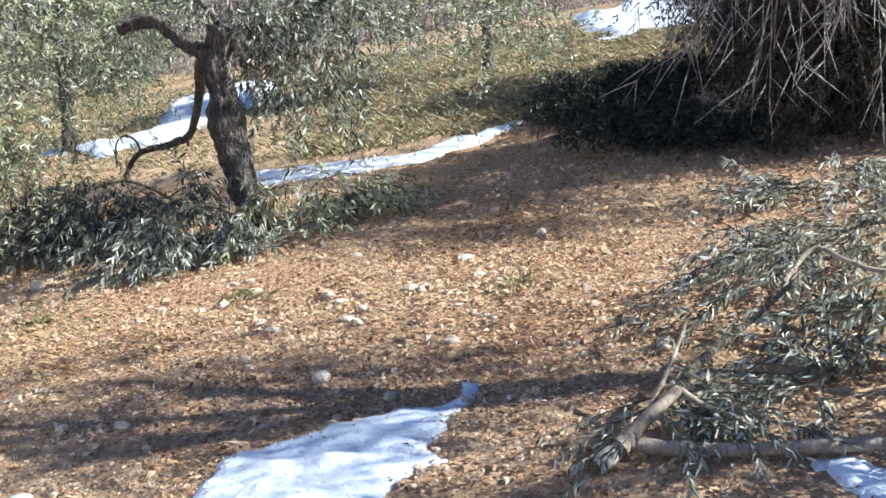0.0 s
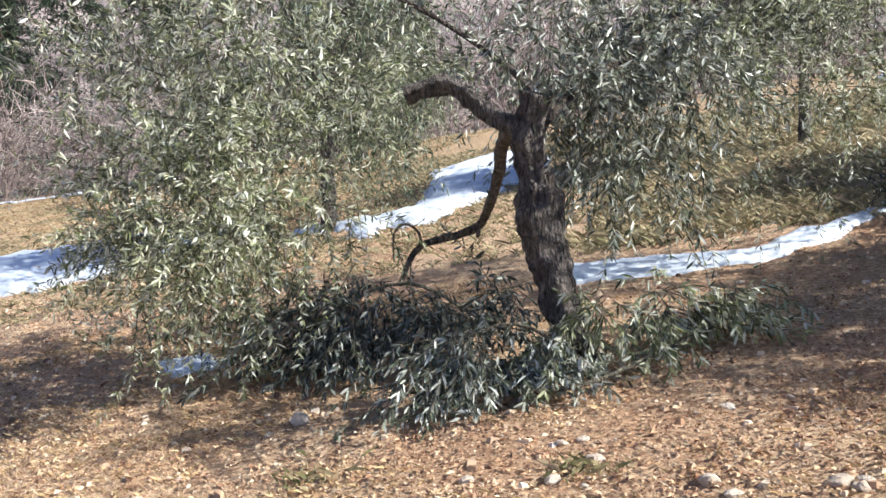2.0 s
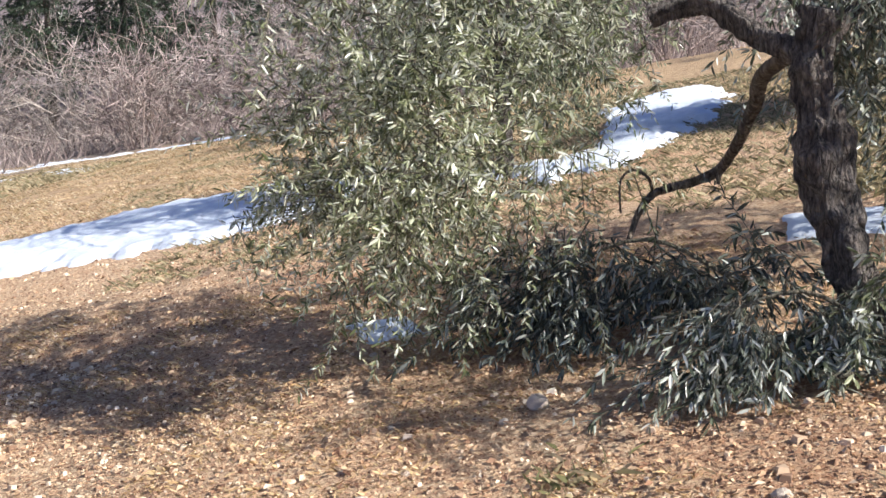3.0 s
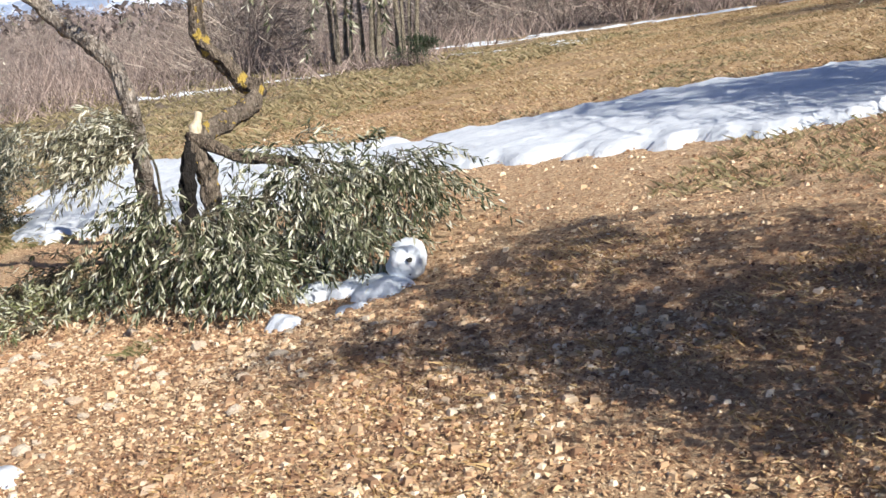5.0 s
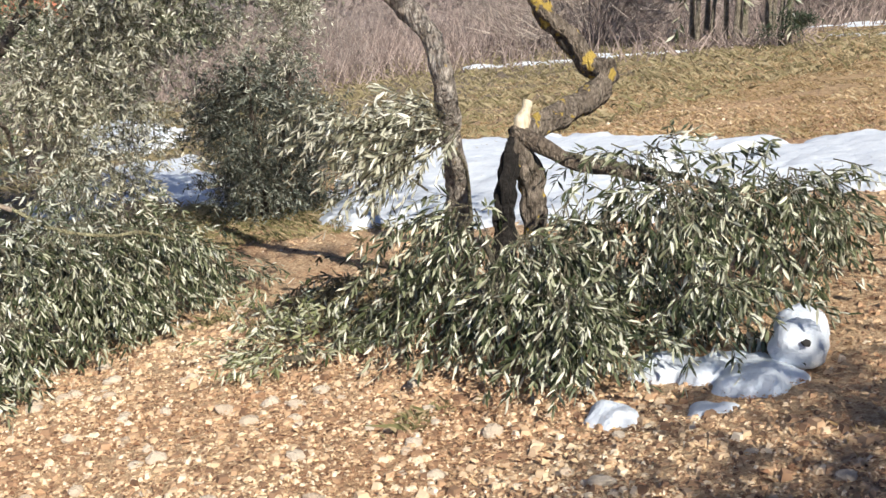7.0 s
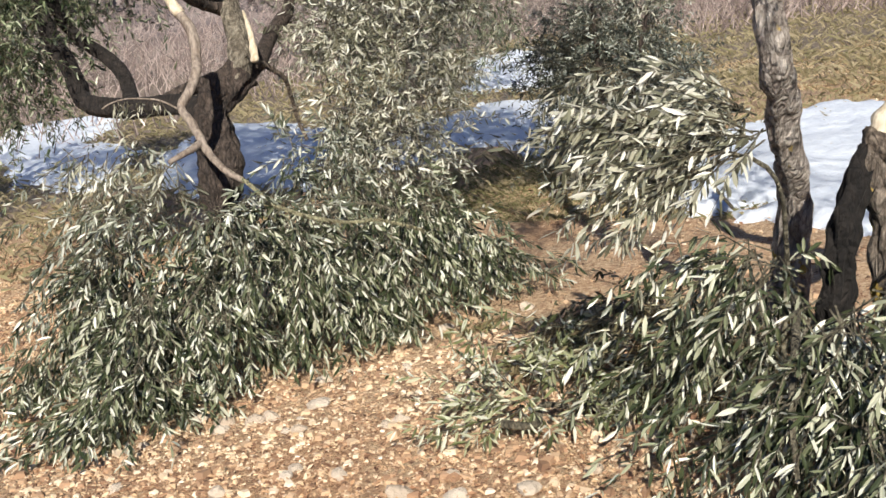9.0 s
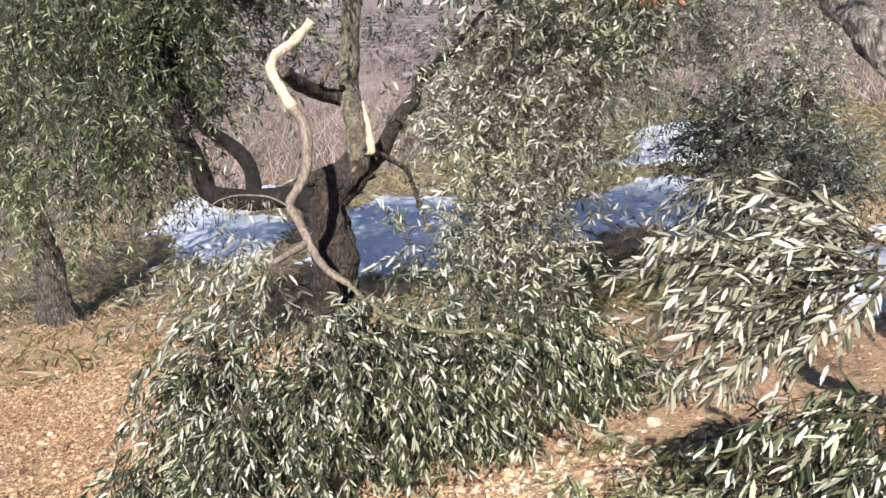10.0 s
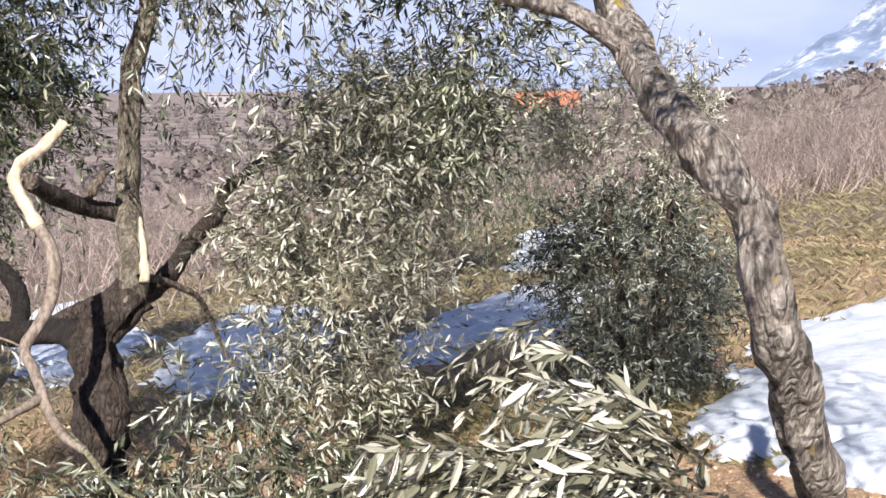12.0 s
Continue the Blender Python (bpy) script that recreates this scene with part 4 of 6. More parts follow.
# ---- many-limbed olive ----
def olive_three():
    tree = empty("olive_tree", (-10.6, 5.68, float(height(-10.6, 5.68))))
    tagged(tree, "many-limbed olive with torn pale wood", "tree", "olive trees")
    # Dark bark on this trunk and its limbs puts their shade into the colour.
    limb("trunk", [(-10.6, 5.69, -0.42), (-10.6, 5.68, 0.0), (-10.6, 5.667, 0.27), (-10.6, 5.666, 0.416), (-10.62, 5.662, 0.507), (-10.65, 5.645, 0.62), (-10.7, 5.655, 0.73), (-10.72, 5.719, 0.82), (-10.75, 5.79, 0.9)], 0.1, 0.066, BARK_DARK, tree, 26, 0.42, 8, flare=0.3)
    upright = limb("limb", [(-10.73, 5.76, 0.85), (-10.76, 5.785, 0.92), (-10.8, 5.787, 1.0), (-10.9, 5.766, 1.11), (-11.0, 5.74, 1.223), (-11.02, 5.742, 1.346), (-11.03, 5.756, 1.495), (-11.03, 5.769, 1.643), (-11.03, 5.78, 1.79), (-11.03, 5.829, 1.911), (-11.03, 5.858, 2.055), (-11.03, 5.864, 2.412)], 0.06, 0.036, BARK_OLIVE, tree, 16)
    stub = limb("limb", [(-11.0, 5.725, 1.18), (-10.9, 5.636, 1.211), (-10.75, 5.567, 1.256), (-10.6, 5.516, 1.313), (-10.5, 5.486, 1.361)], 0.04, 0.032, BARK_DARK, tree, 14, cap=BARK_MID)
    limb("side_branch", [(-10.85, 5.59, 1.235), (-10.9, 5.627, 1.297), (-10.95, 5.671, 1.365)], 0.022, 0.016, BARK_MID, stub, 10)
    torn = limb("torn_branch", [(-10.42, 5.515, 1.22), (-10.35, 5.577, 1.138), (-10.3, 5.597, 1.036), (-10.22, 5.593, 0.952), (-10.15, 5.561, 0.881), (-10.12, 5.53, 0.825), (-10.05, 5.576, 0.766), (-9.98, 5.616, 0.699), (-9.92, 5.649, 0.653), (-9.84, 5.707, 0.603), (-9.78, 5.783, 0.569)], 0.026, 0.013, PEELED, tree, 12, 0.25, label="torn grey branch hanging down")
    limb("peeled_end", [(-10.5, 5.62, 1.57), (-10.5, 5.575, 1.52), (-10.5, 5.531, 1.478), (-10.5, 5.47, 1.435), (-10.5, 5.44, 1.40), (-10.49, 5.435, 1.355), (-10.45, 5.477, 1.283), (-10.4, 5.53, 1.2)], 0.02, 0.025, FRESH_WOOD, torn, 12, 0.4, label="white peeled wood of the torn branch")
    limb("side_branch", [(-9.97, 5.608, 0.691), (-9.9, 5.551, 0.67), (-9.85, 5.482, 0.639)], 0.018, 0.01, PEELED, torn)
    limb("torn_wood", [(-10.85, 5.811, 1.18), (-10.78, 5.825, 1.14), (-10.7, 5.842, 1.086), (-10.6, 5.859, 0.965)], 0.006, 0.019, FRESH_WOOD, upright, 10, 0.5, label="white torn wood on the limb")
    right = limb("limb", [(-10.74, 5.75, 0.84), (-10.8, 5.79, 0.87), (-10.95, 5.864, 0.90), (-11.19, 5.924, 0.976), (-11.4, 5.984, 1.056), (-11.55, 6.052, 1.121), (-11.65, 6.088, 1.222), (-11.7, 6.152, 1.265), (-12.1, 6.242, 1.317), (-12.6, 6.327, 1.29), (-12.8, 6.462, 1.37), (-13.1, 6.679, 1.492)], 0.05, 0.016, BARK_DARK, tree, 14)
    limb("side_branch", [(-12.1, 6.242, 1.32), (-12.4, 6.36, 1.42), (-12.7, 6.5, 1.56), (-12.9, 6.7, 1.75)], 0.022, 0.012, BARK_MID, right, 8)
    limb("limb", [(-10.7, 5.82, 0.96), (-10.75, 5.851, 0.955), (-10.9, 5.93, 0.895), (-11.0, 6.007, 0.826), (-11.1, 6.042, 0.715), (-11.19, 6.084, 0.563), (-11.2, 6.126, 0.465)], 0.017, 0.008, BARK_MID, tree, 10)
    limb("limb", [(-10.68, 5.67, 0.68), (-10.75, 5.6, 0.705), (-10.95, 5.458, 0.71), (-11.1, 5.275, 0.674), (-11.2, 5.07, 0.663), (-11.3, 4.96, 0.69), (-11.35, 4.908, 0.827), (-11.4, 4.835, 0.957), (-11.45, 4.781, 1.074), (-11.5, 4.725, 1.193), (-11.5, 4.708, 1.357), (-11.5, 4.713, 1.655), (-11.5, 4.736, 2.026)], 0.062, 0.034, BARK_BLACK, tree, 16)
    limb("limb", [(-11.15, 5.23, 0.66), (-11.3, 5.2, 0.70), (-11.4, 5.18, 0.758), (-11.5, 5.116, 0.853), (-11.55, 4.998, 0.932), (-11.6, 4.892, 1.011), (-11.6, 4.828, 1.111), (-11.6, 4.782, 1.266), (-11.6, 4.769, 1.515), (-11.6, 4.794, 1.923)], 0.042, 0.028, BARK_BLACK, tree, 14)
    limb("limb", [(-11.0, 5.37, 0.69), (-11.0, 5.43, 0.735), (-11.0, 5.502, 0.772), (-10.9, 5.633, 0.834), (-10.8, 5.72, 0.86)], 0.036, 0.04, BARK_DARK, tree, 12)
    # Limb added to carry the unseen crown mass that shades the snow.
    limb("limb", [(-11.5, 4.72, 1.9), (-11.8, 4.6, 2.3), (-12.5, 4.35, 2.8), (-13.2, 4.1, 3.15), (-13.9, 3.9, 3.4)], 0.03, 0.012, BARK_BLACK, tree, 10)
    s = Spray(61)
    # Upper crown out of view, enlarged to cast shade on the snow sheets.
    s.blob((-11.5, 5.4, 3.3), (0.9, 1.8, 0.4), 1000, (0, 0, 0), 0.6, length=(0.3, 0.6), size=0.055)
    s.blob((-10.9, 5.6, 3.15), (1.3, 1.8, 0.35), 1150, (0, 0, 0), 0.6, length=(0.3, 0.6), size=0.055)
    s.blob((-13.4, 3.8, 3.35), (1.1, 1.2, 0.35), 1200, (0, 0, 0), 0.6, length=(0.3, 0.6), size=0.06)
    s.blob((-12.6, 5.2, 3.0), (0.9, 1.1, 0.35), 560, (0, 0, 0), 0.6, length=(0.3, 0.6), size=0.055)
    s.blob((-11.2, 6.5, 3.5), (1.2, 1.1, 0.5), 800, (0, 0, 0), 0.6, length=(0.3, 0.6), size=0.06)
    s.blob((-11.5, 6.0, 4.1), (1.1, 1.5, 0.45), 700, (0, 0, 0), 0.6, length=(0.3, 0.6), size=0.06)
    s.grow(tree, OLIVE, TWIG, simple=True, rings=3)
    s = Spray(65)
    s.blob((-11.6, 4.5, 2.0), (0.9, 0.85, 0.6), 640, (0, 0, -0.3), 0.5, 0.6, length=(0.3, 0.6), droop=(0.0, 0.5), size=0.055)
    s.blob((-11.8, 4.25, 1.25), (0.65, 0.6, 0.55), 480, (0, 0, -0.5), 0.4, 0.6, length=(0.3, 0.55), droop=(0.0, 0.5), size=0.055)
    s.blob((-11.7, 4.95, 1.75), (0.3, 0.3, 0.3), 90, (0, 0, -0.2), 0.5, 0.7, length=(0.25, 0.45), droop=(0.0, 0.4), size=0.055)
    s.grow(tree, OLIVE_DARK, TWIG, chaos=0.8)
    limb("side_branch", [(-10.2, 5.513, 0.806), (-10.2, 5.459, 0.836), (-10.2, 5.406, 0.852), (-10.2, 5.294, 0.856), (-10.2, 5.221, 0.836), (-10.2, 5.187, 0.813)], 0.005, 0.003, PEELED, torn, 6, 0.05, label="thin arching twig with hanging leaves")
    s = Spray(66)
    s.curtain((-10.2, 5.459, 0.836), (-10.2, 5.221, 0.836), 0.006, 15, (0.05, 0.09), 0.004, leaves=4, size=0.045)
    s.curtain((-9.86, 5.49, 0.64), (-9.84, 5.46, 0.62), 0.02, 7, (0.16, 0.26), 0.02, size=0.062)
    s.curtain((-10.2, 4.97, 0.60), (-10.2, 5.42, 0.62), 0.05, 20, (0.12, 0.26), 0.05, size=0.055, lean=(0.1, -0.5, 0))
    s.curtain((-10.22, 5.02, 0.42), (-10.22, 5.45, 0.42), 0.06, 24, (0.12, 0.26), 0.06, size=0.055, lean=(0.1, -0.4, 0))
    s.grow(tree, OLIVE_PALE, TWIG)
    s = Spray(63)
    s.blob((-10.5, 6.15, 0.62), (0.12, 0.18, 0.15), 14, (0, 0, -0.9), 0.3, 0.3, length=(0.2, 0.35), size=0.058)
    s.blob((-10.3, 5.95, 0.45), (0.3, 0.7, 0.22), 46, (0.1, 0, -0.4), 0.4, 0.5, length=(0.2, 0.45), size=0.058)
    s.blob((-10.45, 5.2, 0.5), (0.15, 0.25, 0.12), 22, (0.2, -0.2, -0.5), 0.3, 0.3, length=(0.2, 0.4), size=0.058)
    s.curtain((-10.9, 5.7, 2.3), (-10.5, 6.6, 2.3), 0.14, 62, (0.25, 0.55), size=0.06)
    s.curtain((-12.4, 6.2, 2.0), (-12.2, 6.0, 1.9), 0.1, 10, (0.2, 0.4), size=0.055)
    s.grow(tree, OLIVE_GREY, TWIG)
    s = Spray(62)
    s.blob((-11.4, 6.65, 1.15), (0.4, 0.5, 0.42), 430, (0, 0, -0.1), 0.5, 0.8, length=(0.2, 0.42), droop=(-0.1, 0.4), size=0.055)
    s.blob((-11.3, 6.6, 0.65), (0.32, 0.45, 0.3), 240, (0, 0, -0.3), 0.4, 0.8, length=(0.2, 0.4), droop=(-0.1, 0.4), size=0.055)
    s.blob((-11.6, 6.9, 1.5), (0.4, 0.45, 0.3), 220, (0, 0, -0.1), 0.5, 0.8, length=(0.2, 0.42), droop=(-0.1, 0.4), size=0.055)
    s.above()
    s.grow(tree, OLIVE_PALE, TWIG, chaos=0.9)
    s = Spray(64)
    s.blob((-11.3, 7.22, 2.0), (0.36, 0.36, 0.36), 220, (0, 0, -0.2), 0.5, 0.7, length=(0.2, 0.42), droop=(-0.1, 0.4), size=0.055)
    s.blob((-11.2, 7.15, 1.55), (0.22, 0.2, 0.22), 70, (0, 0, -0.4), 0.4, 0.7, length=(0.2, 0.4), droop=(-0.1, 0.4), size=0.055)
    s.blob((-11.0, 6.1, 2.42), (0.8, 1.0, 0.22), 260, (0, 0, -0.2), 0.5, length=(0.3, 0.5), size=0.055)
    s.grow(tree, OLIVE, TWIG, chaos=0.85)


olive_three()


# ---- olives further off ----
def olive_far(x, y, tall, wide, seed, n, leaf, low=0.35, size=0.06, lean=(0, 0), stout=1.0):
    z = float(height(x, y))
    tree = empty("olive_tree", (x, y, z))
    tagged(tree, "olive tree with dense grey-green crown", "tree", "olive trees")
    limb("trunk", [(x, y, z - 0.1), (x + lean[0] * 0.3, y + lean[1] * 0.3, z + tall * 0.2), (x + lean[0], y + lean[1], z + tall * 0.5)], 0.16 * stout, 0.08 * stout, BARK, tree, 12, 0.25, flare=0.4)
    r = random.Random(seed)
    s = Spray(seed)
    for i in range(5):
        a = i * 1.257 + r.random()
        tip = (x + lean[0] + math.cos(a) * wide * 0.6, y + lean[1] + math.sin(a) * wide * 0.6, z + tall * r.uniform(0.65, 0.85))
        limb("limb", [(x + lean[0] * 0.8, y + lean[1] * 0.8, z + tall * 0.4), (x + lean[0] + math.cos(a) * wide * 0.25, y + lean[1] + math.sin(a) * wide * 0.25, z + tall * 0.6), tip], 0.06, 0.02, BARK, tree, 8)
        s.blob(tip, (wide * 0.5, wide * 0.5, tall * 0.22), n // 8, (0, 0, -0.5), 0.5, length=(0.3, 0.7), size=size)
        s.blob((tip[0], tip[1], z + tall * (low + 0.15)), (wide * 0.4, wide * 0.4, tall * 0.18), n // 12, (0, 0, -0.9), 0.3, length=(0.3, 0.7), size=size)
    s.grow(tree, leaf, TWIG, pitch=0.03, simple=True, rings=3)


olive_far(-15.9, 2.6, 4.2, 1.7, 72, 1500, OLIVE_DARK, 0.3, 0.07, lean=(0.0, -0.45))
olive_far(3.0, 3.3, 3.7, 0.65, 73, 350, OLIVE, 0.60, 0.07, stout=0.4)
# Unseen tree added to shade the soil round the sawn branch.
olive_far(3.3, 2.2, 3.0, 0.5, 78, 210, OLIVE, 0.55, 0.07, stout=0.4)
# Two olives hidden behind the first crown, added to shade snow and slope.
olive_far(-3.6, 11.2, 2.9, 1.1, 76, 1150, OLIVE_DARK, 0.3, 0.07, stout=0.5)
olive_far(0.5, 12.1, 2.35, 0.7, 77, 1500, OLIVE, 0.55, 0.06, stout=0.4)
olive_far(-20.0, 8.0, 3.0, 1.3, 74, 800, OLIVE_DARK, 0.25, 0.08)
olive_far(-5.5, 19.0, 3.2, 1.4, 75, 800, OLIVE_DARK, 0.2, 0.08)


def young_olive(x, y):
    """A dense dark young olive, leafy to the ground, with pale shoots on top."""
    z = float(height(x, y))
    tree = empty("olive_tree", (x, y, z))
    tagged(tree, "dense dark young olive leafy to the ground", "tree", "olive trees")
    for k in range(4):
        a = k * 1.6 + 0.4
        limb("stem", [(x + math.cos(a) * 0.06, y + math.sin(a) * 0.06, z - 0.08), (x + math.cos(a) * 0.15, y + math.sin(a) * 0.15, z + 0.6), (x + math.cos(a) * 0.28, y + math.sin(a) * 0.28, z + 1.25)], 0.035, 0.012, BARK_DARK, tree, 8)
    s = Spray(71)
    s.blob((x, y, z + 0.74), (0.5, 0.5, 0.55), 1150, (0, 0, 0), 0.7, 0.7, length=(0.18, 0.38), droop=(-0.1, 0.4), size=0.05)
    s.blob((x + 0.05, y, z + 0.3), (0.48, 0.5, 0.24), 260, (0, 0, -0.2), 0.6, 0.7, length=(0.15, 0.35), droop=(0.0, 0.4), size=0.05)
    s.above()
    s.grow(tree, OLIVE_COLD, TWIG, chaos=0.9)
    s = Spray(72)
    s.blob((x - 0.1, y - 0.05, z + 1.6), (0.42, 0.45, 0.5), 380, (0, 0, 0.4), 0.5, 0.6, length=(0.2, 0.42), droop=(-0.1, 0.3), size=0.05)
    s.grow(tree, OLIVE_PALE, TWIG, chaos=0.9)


young_olive(-12.85, 8.42)


# ---- dead drooping bush on the bank ----
def dead_bush():
    x, y = 2.25, 6.95
    z = float(height(x, y))
    base = empty("dead_bush", (x, y, z))
    tagged(base, "grey leafless drooping bush on the bank", "bush")
    for i in range(9):
        a = i * 0.7
        tip = (x + math.cos(a) * 1.1, y + math.sin(a) * 1.0, z + 1.1 + 0.25 * math.sin(i * 2.1))
        limb("stem", [(x + math.cos(a) * 0.1, y + math.sin(a) * 0.1, z - 0.05), (x + math.cos(a) * 0.45, y + math.sin(a) * 0.4, z + 0.8), tip], 0.045, 0.012, BARK_DARK, base, 8)
    s = Spray(81)
    s.blob((x + 0.35, y, z + 0.8), (0.95, 1.0, 0.6), 200, (-0.1, -0.1, -0.9), 0.4, 0.35, length=(0.25, 0.5), droop=(0.1, 0.5), shell=0.7)
    s.fork(4, 0.45, 0.9)
    s.above()
    s.grow(base, OLIVE, TWIG_DULL, 0.003, bare=True, rings=4)
    s = Spray(83)
    s.curtain((x - 0.75, y - 0.1, z + 1.3), (x - 0.9, y - 0.9, z + 1.15), 0.13, 34, (0.35, 0.7), 0.25, lean=(-0.15, -0.3, 0))
    s.curtain((x - 0.75, y - 0.9, z + 1.2), (x - 0.2, y - 1.35, z + 1.1), 0.13, 54, (0.35, 0.75), 0.25, lean=(-0.1, -0.3, 0))
    s.curtain((x - 0.25, y - 1.4, z + 1.2), (x + 0.8, y - 1.4, z + 1.2), 0.13, 74, (0.35, 0.7), 0.25, lean=(-0.1, -0.3, 0))
    s.curtain((x - 0.5, y - 1.0, z + 1.6), (x + 0.7, y - 1.35, z + 1.65), 0.2, 54, (0.35, 0.7), 0.25, lean=(-0.2, -0.3, 0))
    s.fork(5, 0.4, 0.7)
    s.above(0.05)
    s.grow(base, OLIVE, TWIG_GREY, 0.0042, bare=True, rings=4)
    # Dark fill for the bush's inner shade; hidden masses behind and above shade the bank.
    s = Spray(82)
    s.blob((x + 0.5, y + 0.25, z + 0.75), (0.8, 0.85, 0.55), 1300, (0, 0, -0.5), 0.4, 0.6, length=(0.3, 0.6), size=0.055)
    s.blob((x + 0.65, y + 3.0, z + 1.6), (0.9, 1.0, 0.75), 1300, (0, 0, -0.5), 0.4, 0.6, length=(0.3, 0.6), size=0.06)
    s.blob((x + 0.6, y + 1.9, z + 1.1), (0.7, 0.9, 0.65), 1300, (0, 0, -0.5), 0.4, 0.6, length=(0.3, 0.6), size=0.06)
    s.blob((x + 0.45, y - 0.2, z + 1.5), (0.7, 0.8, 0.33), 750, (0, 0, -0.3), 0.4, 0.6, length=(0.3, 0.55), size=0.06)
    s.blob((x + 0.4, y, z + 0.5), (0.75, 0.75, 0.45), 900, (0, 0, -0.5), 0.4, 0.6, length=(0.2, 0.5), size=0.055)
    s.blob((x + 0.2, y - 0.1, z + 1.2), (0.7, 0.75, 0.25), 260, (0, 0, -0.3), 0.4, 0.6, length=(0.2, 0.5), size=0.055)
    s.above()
    s.grow(base, SHADE_FILL_LEAF, TWIG_DULL, leaf_label="dark leaf fill added for the bush's shade", simple=True, rings=3)


dead_bush()


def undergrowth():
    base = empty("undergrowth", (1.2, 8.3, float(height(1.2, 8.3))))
    tagged(base, "near-black leaf cover added for the shade beside the bush", "undergrowth", kind="stuff")
    # Low dark leaves added to blacken ground that only lies in shade.
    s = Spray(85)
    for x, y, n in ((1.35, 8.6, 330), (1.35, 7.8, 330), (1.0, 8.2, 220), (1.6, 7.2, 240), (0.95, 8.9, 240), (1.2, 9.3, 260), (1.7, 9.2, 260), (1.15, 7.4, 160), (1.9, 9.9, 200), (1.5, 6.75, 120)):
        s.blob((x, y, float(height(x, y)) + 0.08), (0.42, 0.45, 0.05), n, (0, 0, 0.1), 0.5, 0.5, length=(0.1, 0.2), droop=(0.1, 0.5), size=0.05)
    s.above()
    s.grow(base, SHADE_COVER, BARK_BLACK, pitch=0.018)


undergrowth()

# cut branch by the bank
cut_branch = fallen_branch([(0.352, 3.226, 0.569), (0.38, 3.244, 0.584), (0.42, 3.27, 0.606), (0.502, 3.33, 0.665), (0.596, 3.4, 0.716)], 0.025, 0.017,
              [heap(1.34, 3.82, 0.10, 0.24, 0.24, 0.10, 46, size=0.045), heap(0.62, 3.52, 0.03, 0.26, 0.16, 0.03, 56, size=0.04), heap(1.1, 3.42, 0.03, 0.22, 0.14, 0.03, 44, size=0.042), heap(1.3, 4.2, 0.12, 0.28, 0.28, 0.1, 46, size=0.045)], 91, OLIVE_GREY, label="sawn olive branch with a pale cut end", wood=BARK_SMOOTH,
              extra=[([(0.43, 3.27, 0.608), (0.53, 3.24, 0.598), (0.643, 3.2, 0.599), (0.764, 3.15, 0.611), (0.896, 3.1, 0.629), (1.048, 3.05, 0.645), (1.4, 2.92, 0.68)], 0.021, 0.018), ([(0.60, 3.4, 0.717), (0.655, 3.38, 0.678), (0.724, 3.34, 0.645), (0.833, 3.28, 0.60)], 0.011, 0.007), ([(0.464, 3.3, 0.63), (0.585, 3.5, 0.742), (0.671, 3.62, 0.867)], 0.009, 0.005)])
cut_stem = next(c for c in cut_branch.children if c.name.startswith("stem"))
limb("sawn_end", [(0.328, 3.205, 0.560), (0.35, 3.222, 0.568), (0.385, 3.247, 0.587)], 0.023, 0.0262, FRESH_WOOD, cut_stem, 12, 0.25, cap=FRESH_WOOD, label="pale sawn end of the branch")
limb("side_branch", [(0.585, 3.39, 0.71), (0.676, 3.5, 0.764), (0.771, 3.58, 0.81), (0.895, 3.66, 0.87), (1.079, 3.8, 0.97)], 0.016, 0.008, TWIG, cut_stem, 10)
limb("knot", [(0.405, 3.25, 0.60), (0.425, 3.262, 0.613), (0.445, 3.262, 0.612)], 0.03, 0.024, BARK_SMOOTH, cut_stem, 10, 0.3)
limb("side_branch", [(1.05, 3.9, 0.93), (1.182, 4.0, 1.022), (1.258, 3.9, 0.99), (1.344, 3.8, 0.968), (1.6, 3.75, 0.98)], 0.009, 0.007, BARK_SMOOTH, cut_stem, 8)
fallen_branch([(2.0, 4.6, 0.95), (1.6, 4.5, 1.05), (1.2, 4.4, 0.95)], 0.02, 0.008,
              [heap(1.65, 4.6, 0.10, 0.45, 0.4, 0.08, 170, size=0.045), heap(1.75, 5.3, 0.14, 0.4, 0.3, 0.12, 150, size=0.045)], 92, OLIVE_PALE, label="heaped grey olive cuttings by the bank")


# Heap out of view, added so its shadow darkens the soil by the sawn branch.
fallen_branch([(1.5, 3.2, 0.72), (1.75, 3.1, 0.95), (2.1, 3.0, 1.0)], 0.02, 0.008,
              [heap(1.8, 3.1, 0.3, 0.3, 0.3, 0.18, 150, size=0.05), heap(1.75, 3.5, 0.25, 0.25, 0.25, 0.15, 90, size=0.05)], 93, OLIVE_BRIGHT, label="unseen heap of olive cuttings added to cast shade")


DARK_STONE = plain_material("dark_pebble", (0.02, 0.018, 0.016), (0.05, 0.045, 0.04), 30.0)


def stone_shape(name, k, mat):
    bm = bmesh.new()
    bmesh.ops.create_icosphere(bm, subdivisions=2, radius=1.0)
    for v in bm.verts:
        v.co *= 1 + 0.45 * noise.noise(v.co * 0.9 + Vector((k * 7.3, 0, 0))) + 0.12 * noise.noise(v.co * 3 + Vector((k, 0, 0)))
        v.co.z *= 0.62
    me = bpy.data.meshes.new(name)
    bm.to_mesh(me)
    bm.free()
    me.materials.append(mat)
    return new(name, me)


